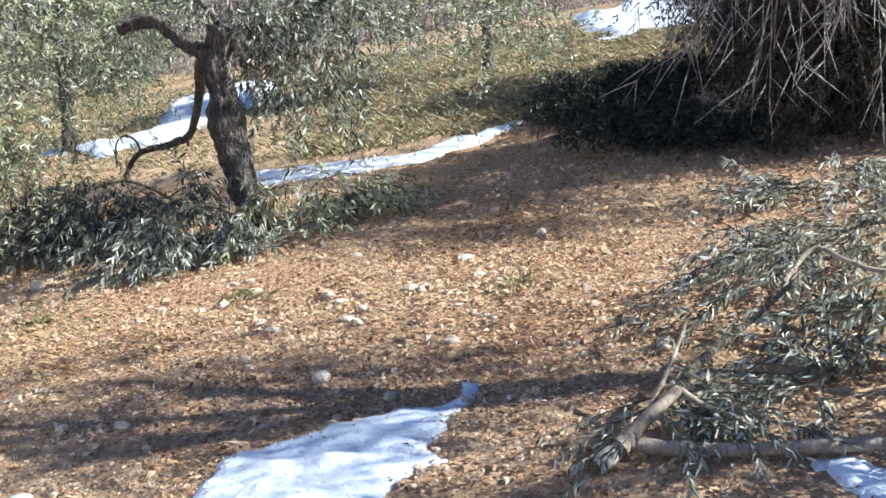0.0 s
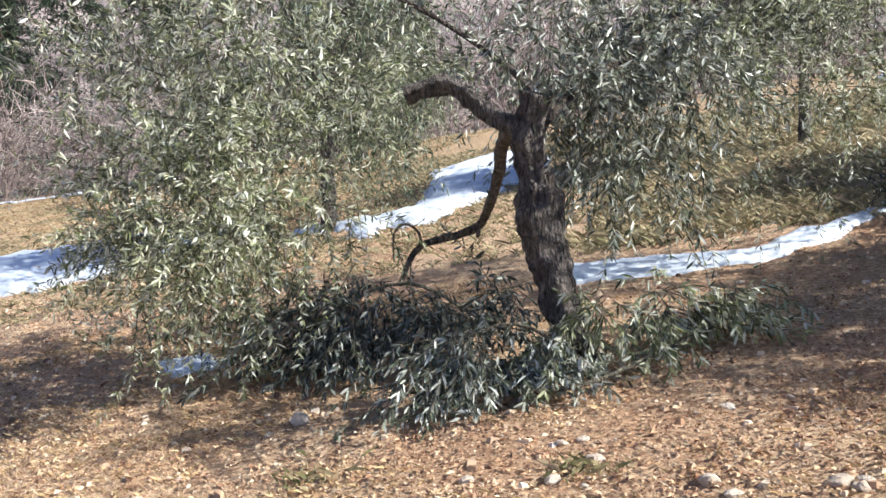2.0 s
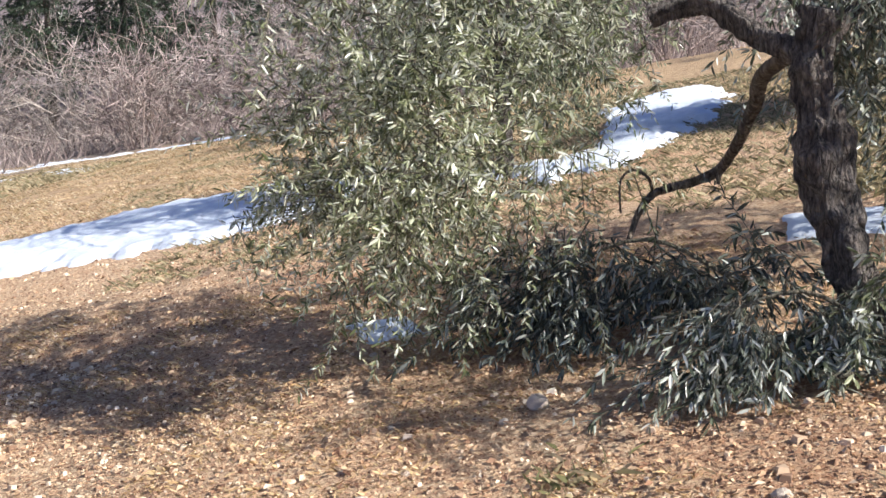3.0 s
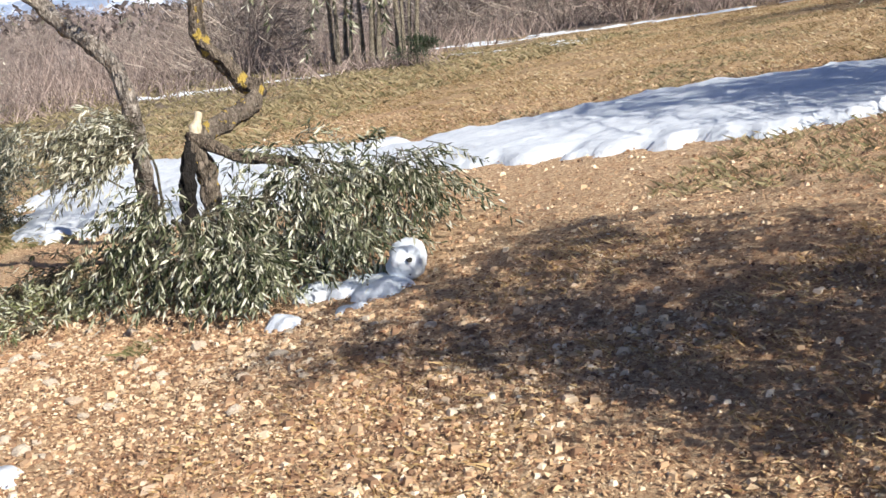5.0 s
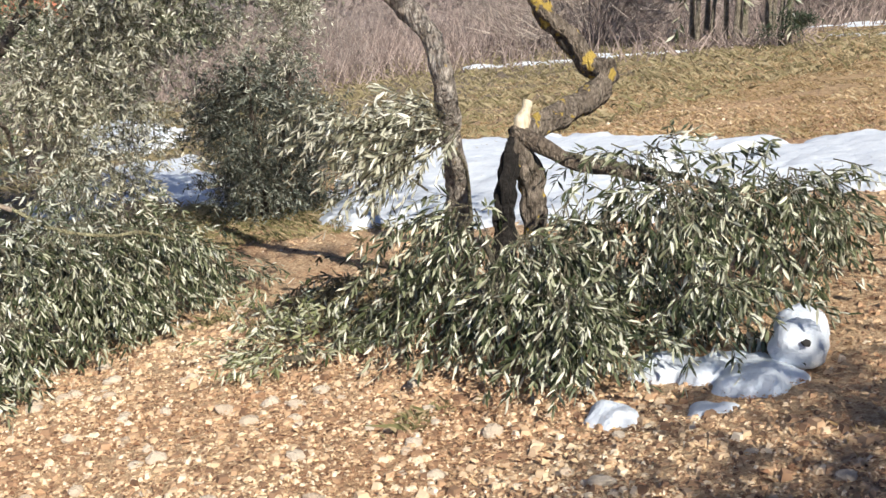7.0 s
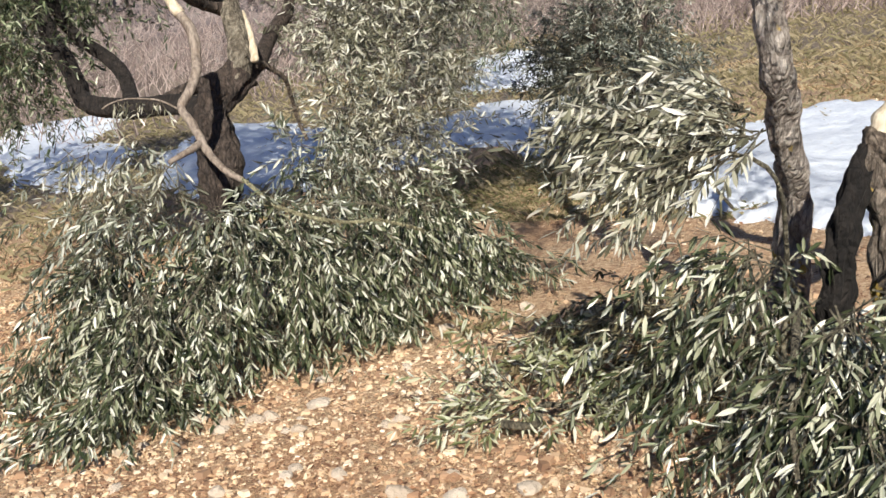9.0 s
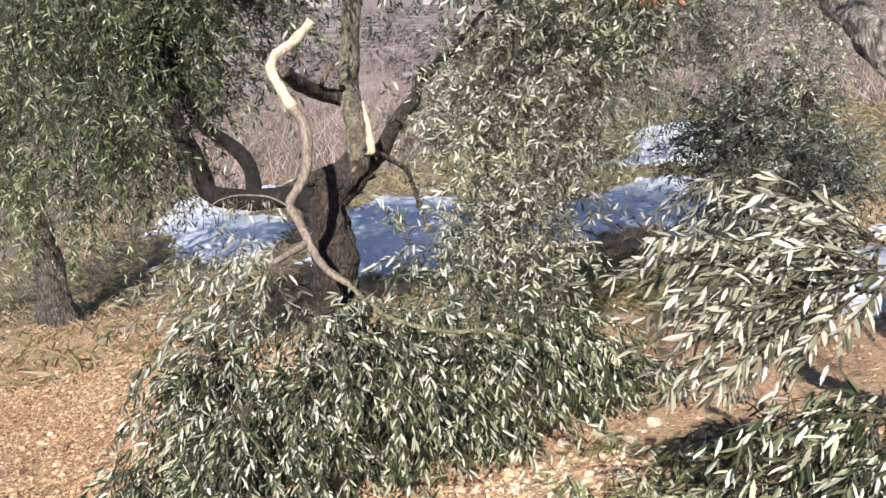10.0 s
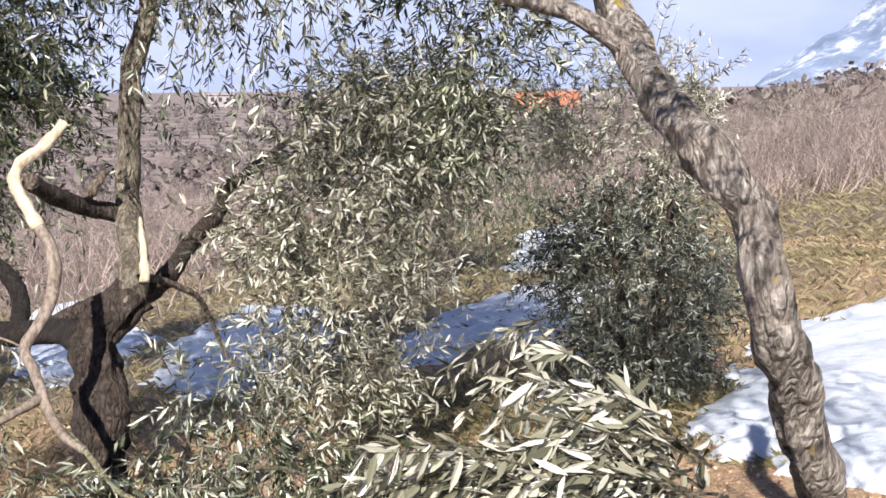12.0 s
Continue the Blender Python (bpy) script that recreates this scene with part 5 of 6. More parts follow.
# ---- snow lumps ----
def snow_lump(x, y, size, seed, label, squash=0.75):
    bm = bmesh.new()
    bmesh.ops.create_icosphere(bm, subdivisions=3, radius=size)
    for v in bm.verts:
        v.co *= 1 + 0.24 * noise.noise(v.co * (1.1 / size) + Vector((seed * 3.7, 0, 0))) + 0.09 * noise.noise(v.co * (3.2 / size)) + 0.03 * noise.noise(v.co * (9.0 / size))
        v.co.z *= squash
    me = bpy.data.meshes.new("snow_lump")
    bm.to_mesh(me)
    bm.free()
    me.materials.append(SNOW)
    me.polygons.foreach_set("use_smooth", np.ones(len(me.polygons), dtype=bool))
    ob = new("snow_lump", me)
    ob.location = (x, y, float(height(x, y)) + size * squash * 0.55)
    return tagged(ob, label, "snow", "snow lumps")


snow_lump(-6.50, 7.66, 0.105, 4, "rounded lump of white snow by the brush", 0.85)
snow_lump(-6.585, 7.76, 0.095, 7, "rounded lump of white snow by the brush", 0.95)
for spot, tall, note in (([(-6.62, 7.62), (-6.42, 7.56), (-6.40, 7.44), (-6.55, 7.38), (-6.68, 7.46)], 0.075, "low white snow pile beside the lump"),
                         ([(-6.95, 7.52), (-6.70, 7.58), (-6.62, 7.44), (-6.72, 7.34), (-6.95, 7.30), (-7.02, 7.4)], 0.095, "white snow pile under the leaves"),
                         ([(-6.82, 7.06), (-6.70, 7.08), (-6.56, 7.02), (-6.62, 6.94), (-6.78, 6.92)], 0.08, "small melting snow lump on soil"),
                         ([(-6.56, 7.24), (-6.40, 7.26), (-6.36, 7.16), (-6.48, 7.10)], 0.06, "small melting snow lump on soil")):
    snow_patch(spot, tall, 0.085, 0.016, note)
pebble = stone_shape("pebble", 5, DARK_STONE)
pebble.matrix_world = Matrix.LocRotScale((-6.417, 7.588, float(height(-6.417, 7.588)) + 0.09), Euler((0.3, 0.2, 0)), (0.016, 0.016, 0.016))
tagged(pebble, "small dark pebble stuck in the snow lump", "stone")


# ---- thicket ----
def shrub_mesh(seed, tall, n):
    r = np.random.default_rng(seed)
    s = Spray(seed)
    k = 12
    a = r.uniform(0, 6.28, k)
    s.add(np.stack([np.cos(a) * 0.2, np.sin(a) * 0.2, np.zeros(k)], 1), np.stack([np.cos(a) * 0.4, np.sin(a) * 0.4, np.ones(k)], 1), tall * r.uniform(0.7, 1.0, k), 0.0)
    m = n // 4
    st = np.stack([r.normal(size=m) * tall * 0.22, r.normal(size=m) * tall * 0.22, r.uniform(0.05, 0.75, m) * tall], 1)
    s.add(st, np.stack([st[:, 0] * 0.9, st[:, 1] * 0.9, np.full(m, 0.55)], 1) + r.normal(size=(m, 3)) * 0.45, r.uniform(0.2, 0.45, m) * tall, r.uniform(-0.1, 0.25, m))
    s.fork(2, 0.55, 0.8)
    return s


def build_thicket():
    r = random.Random(5)
    kinds = []
    for i, tall in enumerate((2.6, 3.2, 2.0, 3.8)):
        base = empty("bare_shrub", (0, 0, 0))
        shrub_mesh(100 + i, tall, 500).grow(base, OLIVE, TWIG_BARE, 0.0095, bare=True, rings=3)
        tagged(base, "leafless brown shrub in the thicket", "shrub", "bare shrubs")
        kinds.append(base)
    spots = []
    for i in range(150):
        t = r.random()
        a = radians(40 + 158 * t)
        rad = r.uniform(19, 40)
        x, y = -7 + math.cos(a) * rad * 1.0, 6 + math.sin(a) * rad * 0.95
        spots.append((x, y))
    spots += [(-30 - 40 * r.random() ** 1.5, -15 + 45 * r.random()) for _ in range(60)]
    for i, (x, y) in enumerate(spots):
        a = math.degrees(math.atan2(y - 6, x + 6))
        k = kinds[i % 4]
        small = r.uniform(0.35, 0.5) if a > 141 or a < -100 else r.uniform(0.8, 1.25)
        m = Matrix.Translation((x, y, float(height(x, y)) - 0.1)) @ Matrix.Rotation(r.uniform(0, 6.28), 4, "Z") @ Matrix.Scale(small, 4)
        if i < 4:
            k.matrix_basis = m
        else:
            copy_thing(k, m).matrix_basis = m


build_thicket()


def brambles():
    rng = np.random.default_rng(17)
    s = Spray(17)
    n = 12000
    a = np.radians(rng.uniform(60, 200, n))
    rad = 15 + 22 * rng.uniform(0, 1, n) ** 0.8
    x, y = -6 + np.cos(a) * rad, 6 + np.sin(a) * rad
    ok = (rad > 17.5 + 2.5 * np.sin(a * 5)) & ~((x > -17.5) & (y < 26) & (y > 5))
    x, y = x[ok], y[ok]
    p = np.stack([x, y, height(x, y) - 0.03], 1)
    s.add(p, np.stack([rng.normal(size=len(x)) * 0.5, rng.normal(size=len(x)) * 0.5, np.ones(len(x))], 1), rng.uniform(0.35, 1.0, len(x)), rng.uniform(0.0, 0.4, len(x)))
    n = 8500
    a = np.radians(rng.uniform(140, 222, n))
    rad = 24 + 60 * rng.uniform(0, 1, n) ** 1.3
    x, y = -6 + np.cos(a) * rad, 6 + np.sin(a) * rad
    p = np.stack([x, y, height(x, y) - 0.03], 1)
    s.add(p, np.stack([rng.normal(size=n) * 0.5, rng.normal(size=n) * 0.5, np.ones(n)], 1), rng.uniform(0.6, 1.7, n), rng.uniform(0.0, 0.3, n))
    n = 2800
    x, y = rng.uniform(-35, -22.6, n), rng.uniform(13.0, 20.0, n)
    p = np.stack([x, y, height(x, y) - 0.03], 1)
    s.add(p, np.stack([rng.normal(size=n) * 0.5, rng.normal(size=n) * 0.5, np.ones(n)], 1), rng.uniform(0.35, 0.9, n), rng.uniform(0.0, 0.4, n))
    n = 420
    x, y = rng.normal(size=n) * 0.9 - 18.3, rng.normal(size=n) * 0.3 + 19.25
    p = np.stack([x, y, height(x, y) - 0.03], 1)
    s.add(p, np.stack([rng.normal(size=n) * 0.8, rng.normal(size=n) * 0.8, np.ones(n)], 1), rng.uniform(0.2, 0.55, n), rng.uniform(0.1, 0.5, n))
    base = empty("bramble_scrub", (-22, 20, float(height(-22, 20))))
    tagged(base, "tangled leafless brown scrub beyond the field", "scrub", kind="stuff")
    s.grow(base, OLIVE, TWIG_BARE, 0.011, bare=True, rings=3)


brambles()


def far_bushes():
    """Low bushes scattered over the plain."""
    rng = np.random.default_rng(23)
    k, per = 900, 46
    a = np.radians(rng.uniform(138, 226, k))
    rad = 42 + 300 * rng.uniform(0, 1, k) ** 1.8
    x, y = -6 + np.cos(a) * rad, 6 + np.sin(a) * rad
    size = rng.uniform(0.5, 1.5, k) * (0.8 + rad / 160)
    c = np.stack([x, y, height(x, y) + size * 0.3], 1)
    d = unit(rng.normal(size=(k, per, 3))) * rng.uniform(0.3, 1.0, (k, per, 1)) * np.array((1.0, 1.0, 0.55))
    p = (c[:, None] + d * size[:, None, None]).reshape(-1, 3)
    n = len(p)
    u, v = unit(rng.normal(size=(n, 3))), unit(rng.normal(size=(n, 3)))
    w = np.repeat(size, per)[:, None] * 0.16 * rng.uniform(0.5, 1.3, (n, 1))
    V = np.stack([p - u * w, p + v * w * 0.6, p + u * w, p - v * w * 0.6], 1).reshape(-1, 3)
    F = np.arange(n)[:, None] * 4 + np.arange(4)[None]
    mat = leaf_material("far_scrub_leaf", [(0.0, (0.07, 0.06, 0.06)), (0.5, (0.16, 0.13, 0.13)), (0.85, (0.28, 0.23, 0.22)), (1.0, (0.16, 0.17, 0.11))], 0.1, 0.8, 0.8, (0.55, 0.6, 0.6), 0.02)
    tagged(mesh_ob("far_bushes", V, F, mat), "low grey-brown bushes scattered over the plain", "bushes", kind="stuff")


far_bushes()


def evergreen(x, y, tall, seed):
    z = float(height(x, y))
    tree = empty("evergreen_tree", (x, y, z))
    tagged(tree, "dark evergreen tree behind the thicket", "tree", "evergreen trees")
    limb("trunk", [(x, y, z - 0.2), (x + 0.1, y, z + tall * 0.5), (x, y, z + tall * 0.95)], 0.16, 0.04, BARK_DARK, tree, 8)
    s = Spray(seed)
    for k in range(9):
        t = k / 8
        s.blob((x, y, z + tall * (0.2 + 0.75 * t)), (tall * 0.22 * (1.1 - t), tall * 0.22 * (1.1 - t), tall * 0.09), 130, (0, 0, 0.1), 0.8, 0.5, length=(0.4, 0.9), size=0.2)
    s.grow(tree, PINE, BARK_DARK, 0.01, pitch=0.05, simple=True, rings=3)


for n, (ex, ey, et) in enumerate(((-23.0, 36.6, 8.5), (-21.0, 38.0, 9.0), (-18.5, 39.5, 8.0), (-26.0, 35.5, 7.5), (-28.5, 34.0, 7.0), (-24.6, 38.0, 9.0))):
    evergreen(ex, ey, et, 200 + n)


def bare_tree(x, y, tall, seed):
    z = float(height(x, y))
    tree = empty("bare_tree", (x, y, z))
    tagged(tree, "bare many-stemmed tree at the field's edge", "tree", "bare trees")
    r = random.Random(seed)
    s = Spray(seed)
    for k in range(4):
        a = k * 1.57 + r.random()
        tip = np.array((x + math.cos(a) * tall * 0.22, y + math.sin(a) * tall * 0.22, z + tall * r.uniform(0.75, 1.0)))
        limb("stem", [(x + math.cos(a) * 0.15, y + math.sin(a) * 0.15, z - 0.1), (x + math.cos(a) * tall * 0.07, y + math.sin(a) * tall * 0.07, z + tall * 0.4), tuple(tip)], r.uniform(0.04, 0.075), 0.012, BARK_OLIVE, tree, 8)
        s.blob(tip - np.array((0, 0, tall * 0.25)), (0.5, 0.5, tall * 0.25), 120, (0, 0, 0.8), 0.5, 0.4, length=(0.5, 1.1), droop=(-0.1, 0.1))
    s.grow(tree, OLIVE, TWIG_BARE, 0.009, bare=True)


for n, (bx, by, bt) in enumerate(((-19.2, 19.5, 4.6), (-18.5, 19.6, 4.2), (-17.7, 19.8, 4.4))):
    bare_tree(bx, by, bt, 300 + n)


def edge_shrub(x, y):
    z = float(height(x, y))
    shrub = empty("green_shrub", (x, y, z))
    tagged(shrub, "small green shrub at the field's edge", "shrub")
    limb("stem", [(x, y, z - 0.05), (x + 0.03, y, z + 0.2), (x, y + 0.04, z + 0.42)], 0.012, 0.005, BARK_DARK, shrub, 6)
    s = Spray(330)
    s.blob((x, y, z + 0.3), (0.3, 0.3, 0.22), 110, (0, 0, 0.3), 0.6, 0.5, length=(0.12, 0.25), size=0.06)
    s.grow(shrub, PINE, BARK_DARK, pitch=0.02, simple=True, rings=3)


edge_shrub(-16.7, 18.95)
edge_shrub(-17.0, 19.1)


# ---- house and distance ----
ROOF = plain_material("terracotta_roof", (0.42, 0.13, 0.07), (0.56, 0.22, 0.13), 0.8)
PLASTER = plain_material("pale_plaster", (0.55, 0.5, 0.44), (0.68, 0.64, 0.58), 0.5)
DARK = plain_material("dark_opening", (0.03, 0.03, 0.03), (0.05, 0.05, 0.05), 1.0)


def box(lo, hi):
    v = [(x, y, z) for x in (lo[0], hi[0]) for y in (lo[1], hi[1]) for z in (lo[2], hi[2])]
    f = [(0, 1, 3, 2), (4, 6, 7, 5), (0, 4, 5, 1), (2, 3, 7, 6), (0, 2, 6, 4), (1, 5, 7, 3)]
    return v, f


# Greyed colour for far walls and roofs, with distance haze mixed in.
FAR_WALL = plain_material("hazy_far_wall", (0.30, 0.28, 0.29), (0.42, 0.38, 0.37), 0.3)


def house(x, y, w, d, h, rise, label, tiles=ROOF, walls=PLASTER):
    z = float(height(x, y))
    base = empty("house", (x, y, z))
    tagged(base, label, "house", "far houses")
    v, f = box((x - d / 2, y - w / 2, z - 1), (x + d / 2, y + w / 2, z + h))
    mesh_ob("wall", v, f, walls, base)
    o = 0.5
    v = [(x - d / 2 - o, y - w / 2 - o, z + h + 0.02), (x + d / 2 + o, y - w / 2 - o, z + h + 0.02), (x, y - w / 2 - o, z + h + rise),
         (x - d / 2 - o, y + w / 2 + o, z + h + 0.02), (x + d / 2 + o, y + w / 2 + o, z + h + 0.02), (x, y + w / 2 + o, z + h + rise)]
    mesh_ob("roof", v, [(0, 1, 2), (3, 5, 4), (0, 2, 5, 3), (1, 4, 5, 2), (0, 3, 4, 1)], tiles, base)
    for k in (-0.3, 0.0, 0.3):
        v, f = box((x + d / 2, y + k * w - 0.6, z + h * 0.45), (x + d / 2 + 0.06, y + k * w + 0.6, z + h * 0.8))
        pane = mesh_ob("window", v, f, DARK, base)
        v, f = box((x + d / 2, y + k * w - 0.75, z + h * 0.45 - 0.12), (x + d / 2 + 0.18, y + k * w + 0.75, z + h * 0.45 - 0.01))
        mesh_ob("sill", v, f, walls, pane)


house(-170, 39, 8.4, 8, 2.6, 2.5, "far house with an orange tiled roof")
for hx, hy, hw in ((-420, -30, 9), (-440, 10, 6), (-400, 60, 8), (-460, 110, 10), (-430, -80, 8), (-450, 32, 6)):
    house(hx, hy, hw, 10, 4.0, 1.2, "far pale house on the plain", FAR_WALL, FAR_WALL)


def mountain():
    # The haze of distance is painted into the rock as blue; white is snow.
    m, nt, bsdf = material("haze_blue_mountain", 1.0)
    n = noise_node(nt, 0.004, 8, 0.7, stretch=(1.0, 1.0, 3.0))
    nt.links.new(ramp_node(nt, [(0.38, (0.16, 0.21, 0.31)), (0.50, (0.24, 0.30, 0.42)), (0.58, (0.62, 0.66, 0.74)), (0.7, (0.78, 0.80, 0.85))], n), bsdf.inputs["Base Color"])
    V, F = [], []
    cols, rows = 90, 10
    for i in range(cols):
        a = radians(159 - 53 * i / (cols - 1))
        top = 420 * min(1, i / 16) ** 0.8 * (1 + 0.22 * noise.noise((i * 0.13, 0, 4)) + 0.08 * noise.noise((i * 0.5, 0, 8)))
        for j in range(rows):
            t = j / (rows - 1)
            rad = 3000 + 900 * t + 120 * noise.noise((i * 0.4, j * 0.5, 1))
            V.append((math.cos(a) * rad, math.sin(a) * rad, -30 + top * t ** 1.2 * (1 + 0.1 * noise.noise((i * 0.6, j * 0.8, 6)))))
    for i in range(cols - 1):
        for j in range(rows - 1):
            k = i * rows + j
            F.append((k, k + rows, k + rows + 1, k + 1))
    tagged(mesh_ob("mountain", V, F, m, smooth=True), "far mountain painted haze blue, with streaks of snow", "mountain", kind="structure")


mountain()


def backdrop():
    """A glowing shell painted with pale lavender haze, above the far plain."""
    m, nt, bsdf = material("painted_far_haze", 1.0)
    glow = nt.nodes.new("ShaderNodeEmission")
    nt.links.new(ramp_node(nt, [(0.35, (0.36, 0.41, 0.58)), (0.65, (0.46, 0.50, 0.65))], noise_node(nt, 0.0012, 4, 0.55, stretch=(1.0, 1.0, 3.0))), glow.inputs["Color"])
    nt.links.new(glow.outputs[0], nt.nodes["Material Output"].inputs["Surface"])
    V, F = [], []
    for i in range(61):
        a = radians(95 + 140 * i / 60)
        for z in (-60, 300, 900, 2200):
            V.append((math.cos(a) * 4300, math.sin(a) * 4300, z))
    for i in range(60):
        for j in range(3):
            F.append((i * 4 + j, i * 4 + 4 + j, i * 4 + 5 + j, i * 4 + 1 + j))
    tagged(mesh_ob("backdrop", V, F, m, smooth=True), "glowing shell painted as pale lavender hazy sky", "sky", kind="structure")


backdrop()


# ---- stones ----
def build_stones():
    r = random.Random(9)
    known = [(-0.2, 5.1, 0.055), (-0.13, 5.08, 0.035), (-0.84, 5.01, 0.04), (-0.46, 4.87, 0.045), (-1.36, 5.39, 0.04), (-1.06, 5.33, 0.035), (-0.93, 5.48, 0.05), (-0.57, 5.21, 0.045), (-0.39, 4.95, 0.04), (-0.48, 5.87, 0.04), (0.06, 5.44, 0.05),
             (0.1, 5.14, 0.04), (0.16, 5.13, 0.035), (-0.51, 4.26, 0.06), (-0.41, 4.79, 0.045), (-0.5, 5.11, 0.04), (-0.77, 4.89, 0.04), (-0.15, 5.04, 0.04), (-0.03, 4.43, 0.05), (-0.25, 4.01, 0.04), (-1.19, 4.09, 0.04), (0.7, 4.07, 0.05), (0.44, 5.79, 0.05),
             (0.63, 7.7, 0.05), (-2.2, 6.17, 0.06), (-2.19, 7.25, 0.06), (-2.43, 7.27, 0.05), (-6.81, 6.42, 0.045), (-6.27, 6.44, 0.05), (-6.94, 6.72, 0.05), (-9.07, 6.03, 0.06), (-7.3, 6.17, 0.04), (-6.75, 6.15, 0.035), (-6.73, 5.98, 0.04),
             (-7.77, 5.55, 0.04), (-7.82, 6.21, 0.05), (-8.04, 6.21, 0.06), (-7.95, 6.35, 0.045), (-9.01, 5.85, 0.05), (-8.32, 6.05, 0.04), (-7.91, 6.55, 0.05), (-9.95, 6.36, 0.05), (-7.96, 6.76, 0.04), (-8.09, 6.99, 0.04)]
    spots = known + [(r.uniform(-3.2, 1.6), r.uniform(3.2, 7.2), r.uniform(0.012, 0.03)) for _ in range(110)]
    spots += [(r.uniform(-10.2, -5.8), r.uniform(4.8, 7.2), 0.014 + 0.03 * r.random() ** 1.6) for _ in range(160)]
    meshes = []
    for i, (x, y, k) in enumerate(spots):
        k *= 0.72 if i < len(known) else 0.85
        if i < 6:
            ob = stone_shape("stone", i, STONE)
            meshes.append(ob.data)
        else:
            ob = new("stone", r.choice(meshes))
        ob.matrix_world = Matrix.LocRotScale((x, y, float(surface(x, y)) + k * 0.18), Euler((r.uniform(-0.3, 0.3), r.uniform(-0.3, 0.3), r.uniform(0, 6.28))), (k * r.uniform(0.8, 1.3), k * r.uniform(0.8, 1.2), k * r.uniform(0.8, 1.2)))
        tagged(ob, "pale rough limestone lying on the soil", "stone", "loose stones")


build_stones()


def near_path(n, rng, most=6.0):
    """Random spots on the worked soil, thickest along the way."""
    way = np.array([(0.9, 6.6), (0.6, 5.4), (0.7, 4.2), (-0.5, 4.2), (-1.2, 5.0), (-2.6, 5.6), (-4.2, 6.2), (-5.6, 6.6), (-7.4, 6.2), (-9.0, 6.0)])
    k = rng.integers(0, len(way) - 1, n)
    t = rng.uniform(0, 1, (n, 1))
    p = way[k] * (1 - t) + way[k + 1] * t
    p = p + rng.normal(size=(n, 2)) * np.array((0.9, 1.35))
    k = rng.uniform(0, 1, n) < 0.12
    p[k] = np.stack([rng.uniform(-16, -10, k.sum()), rng.uniform(1.8, 5.2, k.sum())], 1)
    k = rng.uniform(0, 1, n) < 0.2
    p[k] = np.stack([rng.uniform(-14.5, -2.5, k.sum()), rng.uniform(7.6, 13.5, k.sum())], 1)
    return p


def build_litter():
    rng = np.random.default_rng(77)
    # curled dead leaves and flakes of straw
    n = 240000
    p = near_path(n, rng)
    p[:36000] = np.stack([rng.uniform(-14, -9.2, 36000), rng.uniform(3.2, 5.4, 36000)], 1)
    z = surface(p[:, 0], p[:, 1])
    a = rng.uniform(0, 6.28, n)
    size = (0.0035 + rng.gamma(2.0, 0.0021, n))[:, None]
    d = np.stack([np.cos(a), np.sin(a), rng.normal(size=n) * 0.3], 1)
    d = unit(d)
    side = unit(np.cross(d, np.stack([rng.normal(size=n) * 0.38, rng.normal(size=n) * 0.38, np.ones(n)], 1)))
    nor = np.cross(side, d)
    c = np.stack([p[:, 0], p[:, 1], z + 0.004], 1) + np.array((0, 0, 1)) * rng.uniform(0, 0.010, (n, 1))
    w = size * rng.uniform(0.3, 0.75, (n, 1))
    V = np.stack([c - d * size, c + side * w + nor * w * 0.5, c + d * size, c - side * w + nor * w * 0.5], 1).reshape(-1, 3)
    k = np.arange(n)[:, None] * 4
    F = np.stack([k + np.array((0, 1, 2)), k + np.array((0, 2, 3))], 1).reshape(-1, 3)
    tagged(mesh_ob("leaf_litter", V, F, LITTER), "dry brown leaf litter covering the soil", "leaf litter", kind="stuff")
    # clods and gravel
    p = near_path(74000, rng)
    p = p[(p[:, 0] < -3.4) | (rng.uniform(0, 1, len(p)) < 0.5)]
    p = np.concatenate([p, np.stack([rng.uniform(-9.6, -4.6, 32000), rng.uniform(4.9, 7.3, 32000)], 1), np.stack([rng.uniform(-14, -9.2, 16000), rng.uniform(3.2, 5.4, 16000)], 1)])
    n = len(p)
    z = surface(p[:, 0], p[:, 1])
    s = np.minimum(rng.gamma(1.2, 0.0044, n) + 0.0025, 0.03)[:, None, None] * np.where(p[:, 0] < -4.5, 1.0, 0.95)[:, None, None]
    turn = rng.uniform(0, 6.28, (n, 1)) + np.array((0.0, 1.7, 3.0, 4.6))[None] + rng.normal(size=(n, 4)) * 0.25
    wide = s[:, :, 0] * rng.uniform(0.65, 1.3, (n, 4))
    low = np.stack([np.cos(turn) * wide, np.sin(turn) * wide, np.full((n, 4), -0.3) * s[:, :, 0]], 2)
    tall = s * rng.uniform(0.25, 0.8, (n, 1, 1))
    top = low * np.array((0.62, 0.62, 0.0)) + rng.normal(size=(n, 4, 3)) * s * np.array((0.06, 0.06, 0.07)) + tall * np.array((0, 0, 1.0))
    V = np.stack([p[:, 0], p[:, 1], z], 1)[:, None, :] + np.concatenate([low, top], 1)
    k = np.arange(n)[:, None] * 8
    tri = np.array([(0, 1, 5), (0, 5, 4), (1, 2, 6), (1, 6, 5), (2, 3, 7), (2, 7, 6), (3, 0, 4), (3, 4, 7), (4, 5, 6), (4, 6, 7)])
    F = (k[:, None, :] + tri[None]).reshape(-1, 3)
    tagged(mesh_ob("gravel", V.reshape(-1, 3), F, CLOD), "pale gravel and clods on the soil", "gravel", kind="stuff")


CLOD = leaf_material("gravel_and_clods", [(0.0, (0.17, 0.10, 0.065)), (0.35, (0.41, 0.27, 0.17)), (0.68, (0.64, 0.485, 0.33)), (0.9, (0.80, 0.67, 0.50)), (1.0, (0.88, 0.80, 0.67))], 0.0, 0.9, 0.6, (0.74, 0.60, 0.50), 1.3)
build_litter()


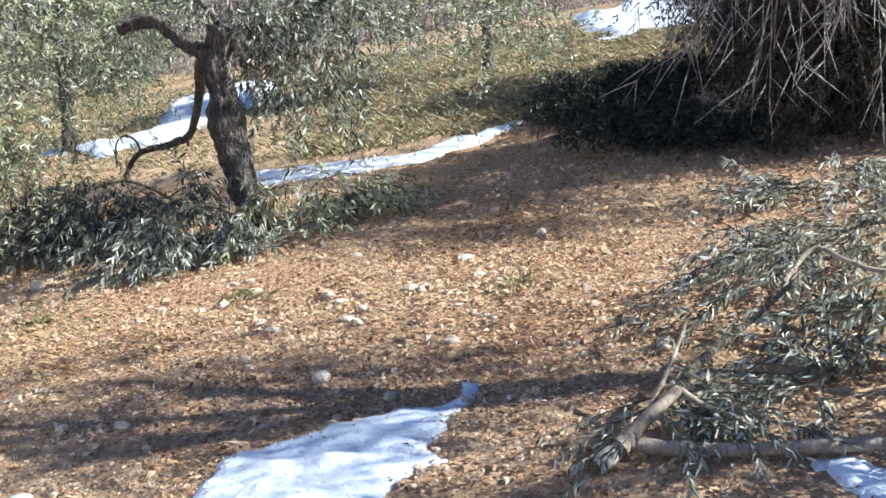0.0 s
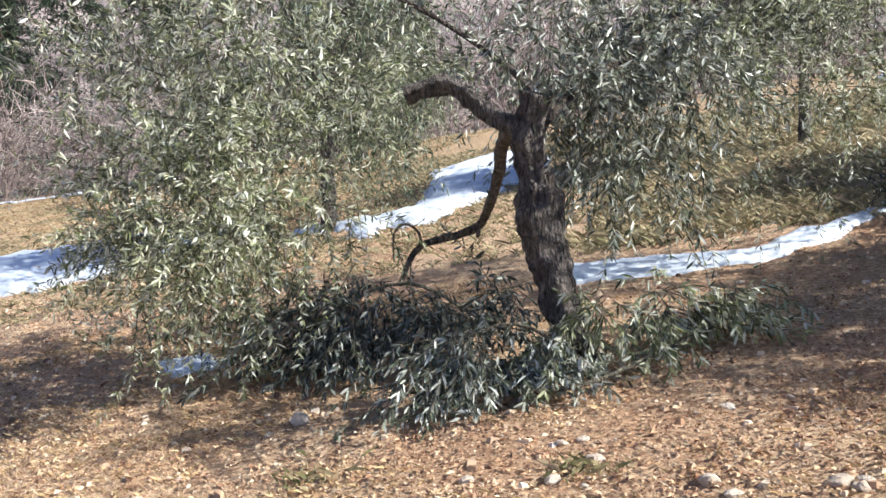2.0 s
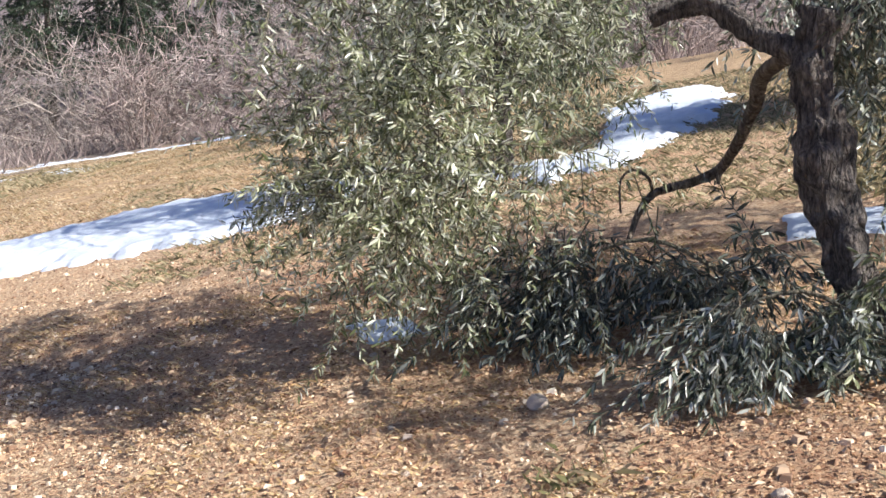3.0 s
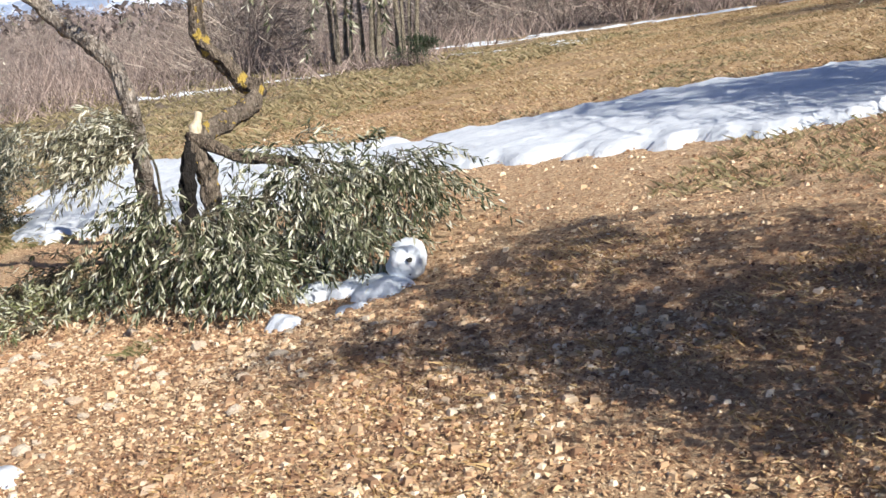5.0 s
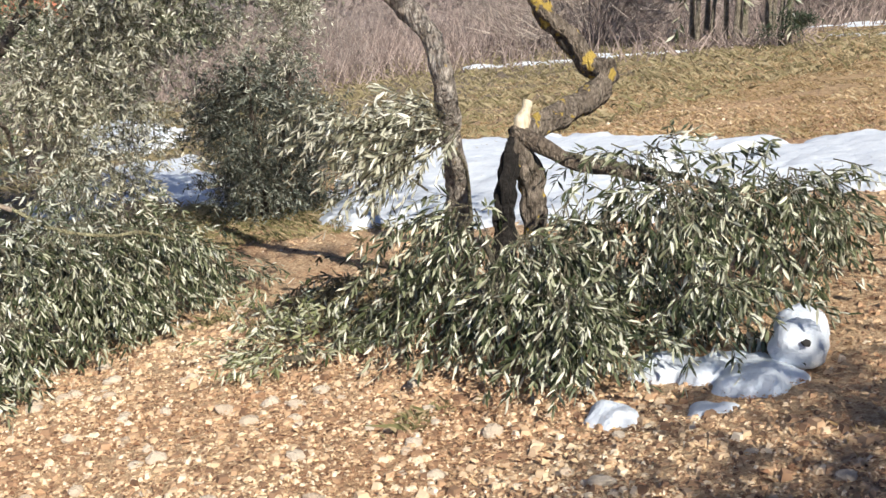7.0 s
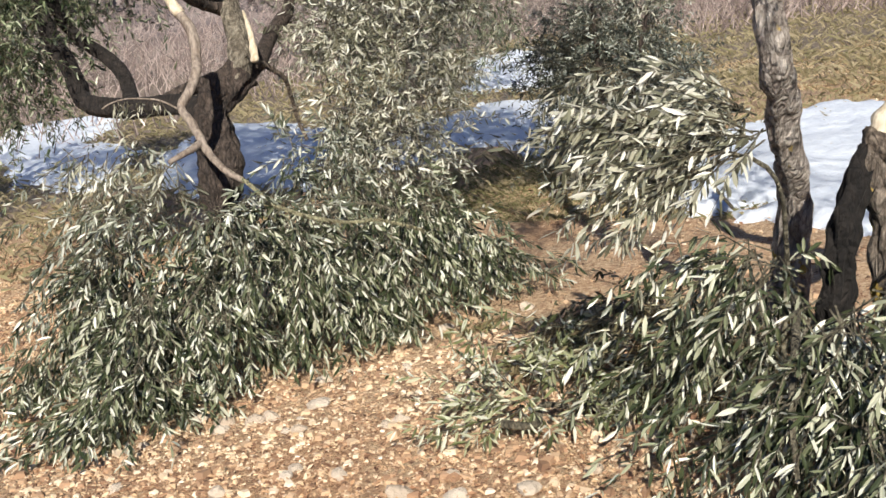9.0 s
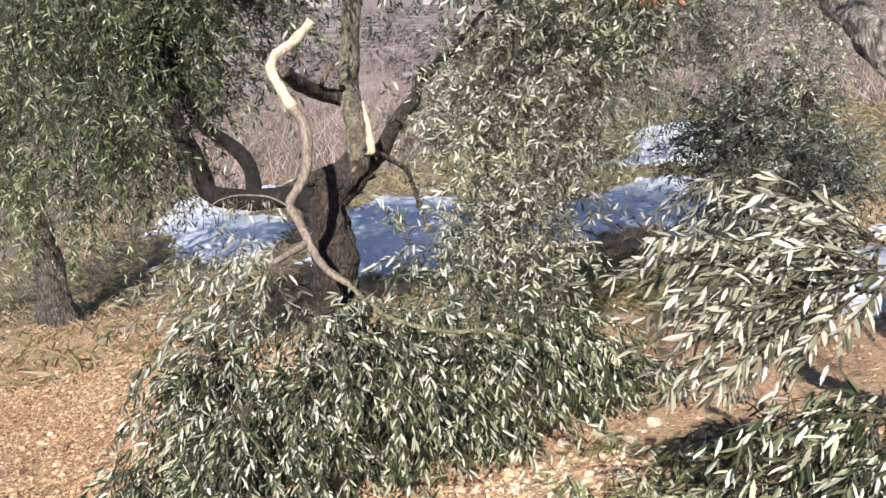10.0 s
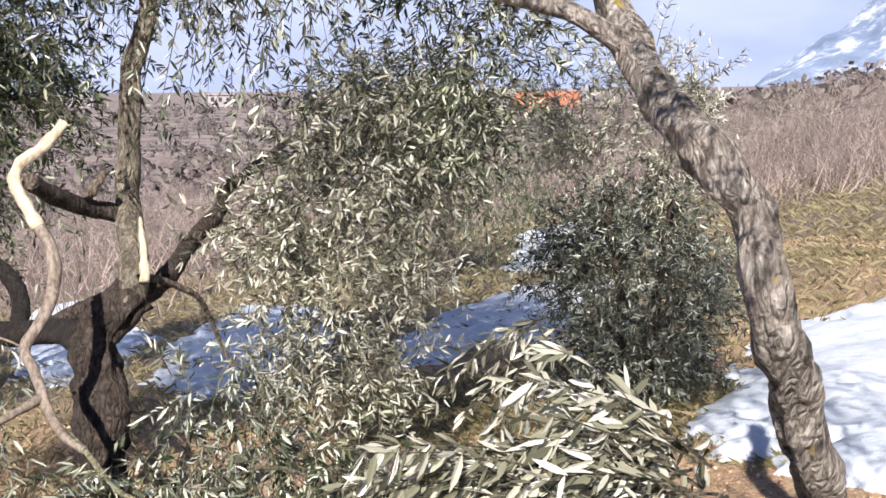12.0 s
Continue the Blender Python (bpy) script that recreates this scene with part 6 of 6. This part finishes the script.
def grass(name, spots, mat, tall, label, seed, blades=7):
    rng = np.random.default_rng(seed)
    who = np.repeat(np.arange(len(spots)), blades)
    n = len(who)
    p = spots[who] + rng.normal(size=(n, 2)) * 0.035
    z = surface(p[:, 0], p[:, 1])
    h = (tall * rng.uniform(0.4, 1.1, n))[:, None]
    lean = rng.normal(size=(n, 2)) * 0.55
    b = np.stack([p[:, 0], p[:, 1], z - 0.01], 1)
    up = np.concatenate([lean, np.ones((n, 1))], 1)
    mid = b + up * h * 0.55
    tip = b + np.concatenate([lean * 1.6, np.full((n, 1), 0.8)], 1) * h
    a = rng.uniform(0, 6.28, n)
    s = np.stack([np.cos(a), np.sin(a), np.zeros(n)], 1) * (0.0026 + 0.010 * h)
    V = np.stack([b - s, b + s, mid + s * 0.8, tip], 1).reshape(-1, 3)
    F = np.arange(n)[:, None] * 4 + np.arange(4)[None]
    tagged(mesh_ob(name, V, F, mat), label, "grass", kind="stuff")


def build_grass():
    rng = np.random.default_rng(3)
    bank = np.stack([rng.uniform(-1.2, 3.5, 6500), rng.uniform(8.8, 17, 6500)], 1)
    grass("dry_grass", bank, PALE_GRASS, 0.08, "dry yellow grass on the slope", 4, 9)
    bank = np.stack([rng.uniform(-6.0, -1.0, 4500), rng.uniform(9.0, 17, 4500)], 1)
    grass("dry_grass", bank, PALE_GRASS, 0.055, "dry grass behind the olive", 8, 9)
    field = np.stack([rng.uniform(-19, -4, 34000), 11.5 + 13 * rng.uniform(0, 1, 34000) ** 1.3], 1)
    patch = np.array([noise.noise((x * 0.55, y * 0.9, 4)) + 0.6 * noise.noise((x * 2.1, y * 2.6, 9)) for x, y in field.tolist()])
    grass("dry_grass", field[(patch < 0.36) & (patch > -0.42)], DRY_GRASS, 0.046, "short dry grass across the field", 5, 5)
    grass("dry_grass", field[patch >= 0.36], PALE_GRASS, 0.045, "pale and greenish grass tufts in the field", 9, 6)
    waste = np.stack([rng.uniform(-27, -13, 12500), rng.uniform(0, 21, 12500)], 1)
    grass("dry_grass", waste, PALE_GRASS, 0.11, "rough olive-brown grass below the field", 10, 4)
    straw = np.concatenate([np.stack([rng.uniform(-6.0, -1.6, 5200), rng.uniform(4.4, 8.4, 5200)], 1), np.stack([rng.uniform(-2.0, 1.4, 2200), rng.uniform(3.6, 7.4, 2200)], 1)])
    clump = np.array([noise.noise((x * 1.3, y * 1.3, 2)) for x, y in straw.tolist()])
    grass("dry_grass", straw[clump > -0.12], STRAW, 0.034, "short golden straw among the leaf litter", 11, 6)
    low = np.stack([rng.uniform(-14.5, -10.4, 3000), rng.uniform(6.6, 9, 3000)], 1)
    low = low[low[:, 1] > 8.9 + (low[:, 0] + 10.4) * 0.8]
    grass("grass", low, GREEN_GRASS, 0.06, "short green and yellow grass by the snow", 6)
    tufts = np.concatenate([rng.normal(size=(14, 2)) * 0.06 + np.array(c) for c in ((-9.7, 6.75), (-1.0, 5.4), (-7.3, 6.65), (0.3, 4.9), (-9.6, 5.2), (-2.0, 5.6))])
    grass("grass", tufts, GREEN_GRASS, 0.06, "small green tufts among the litter", 7)


build_grass()
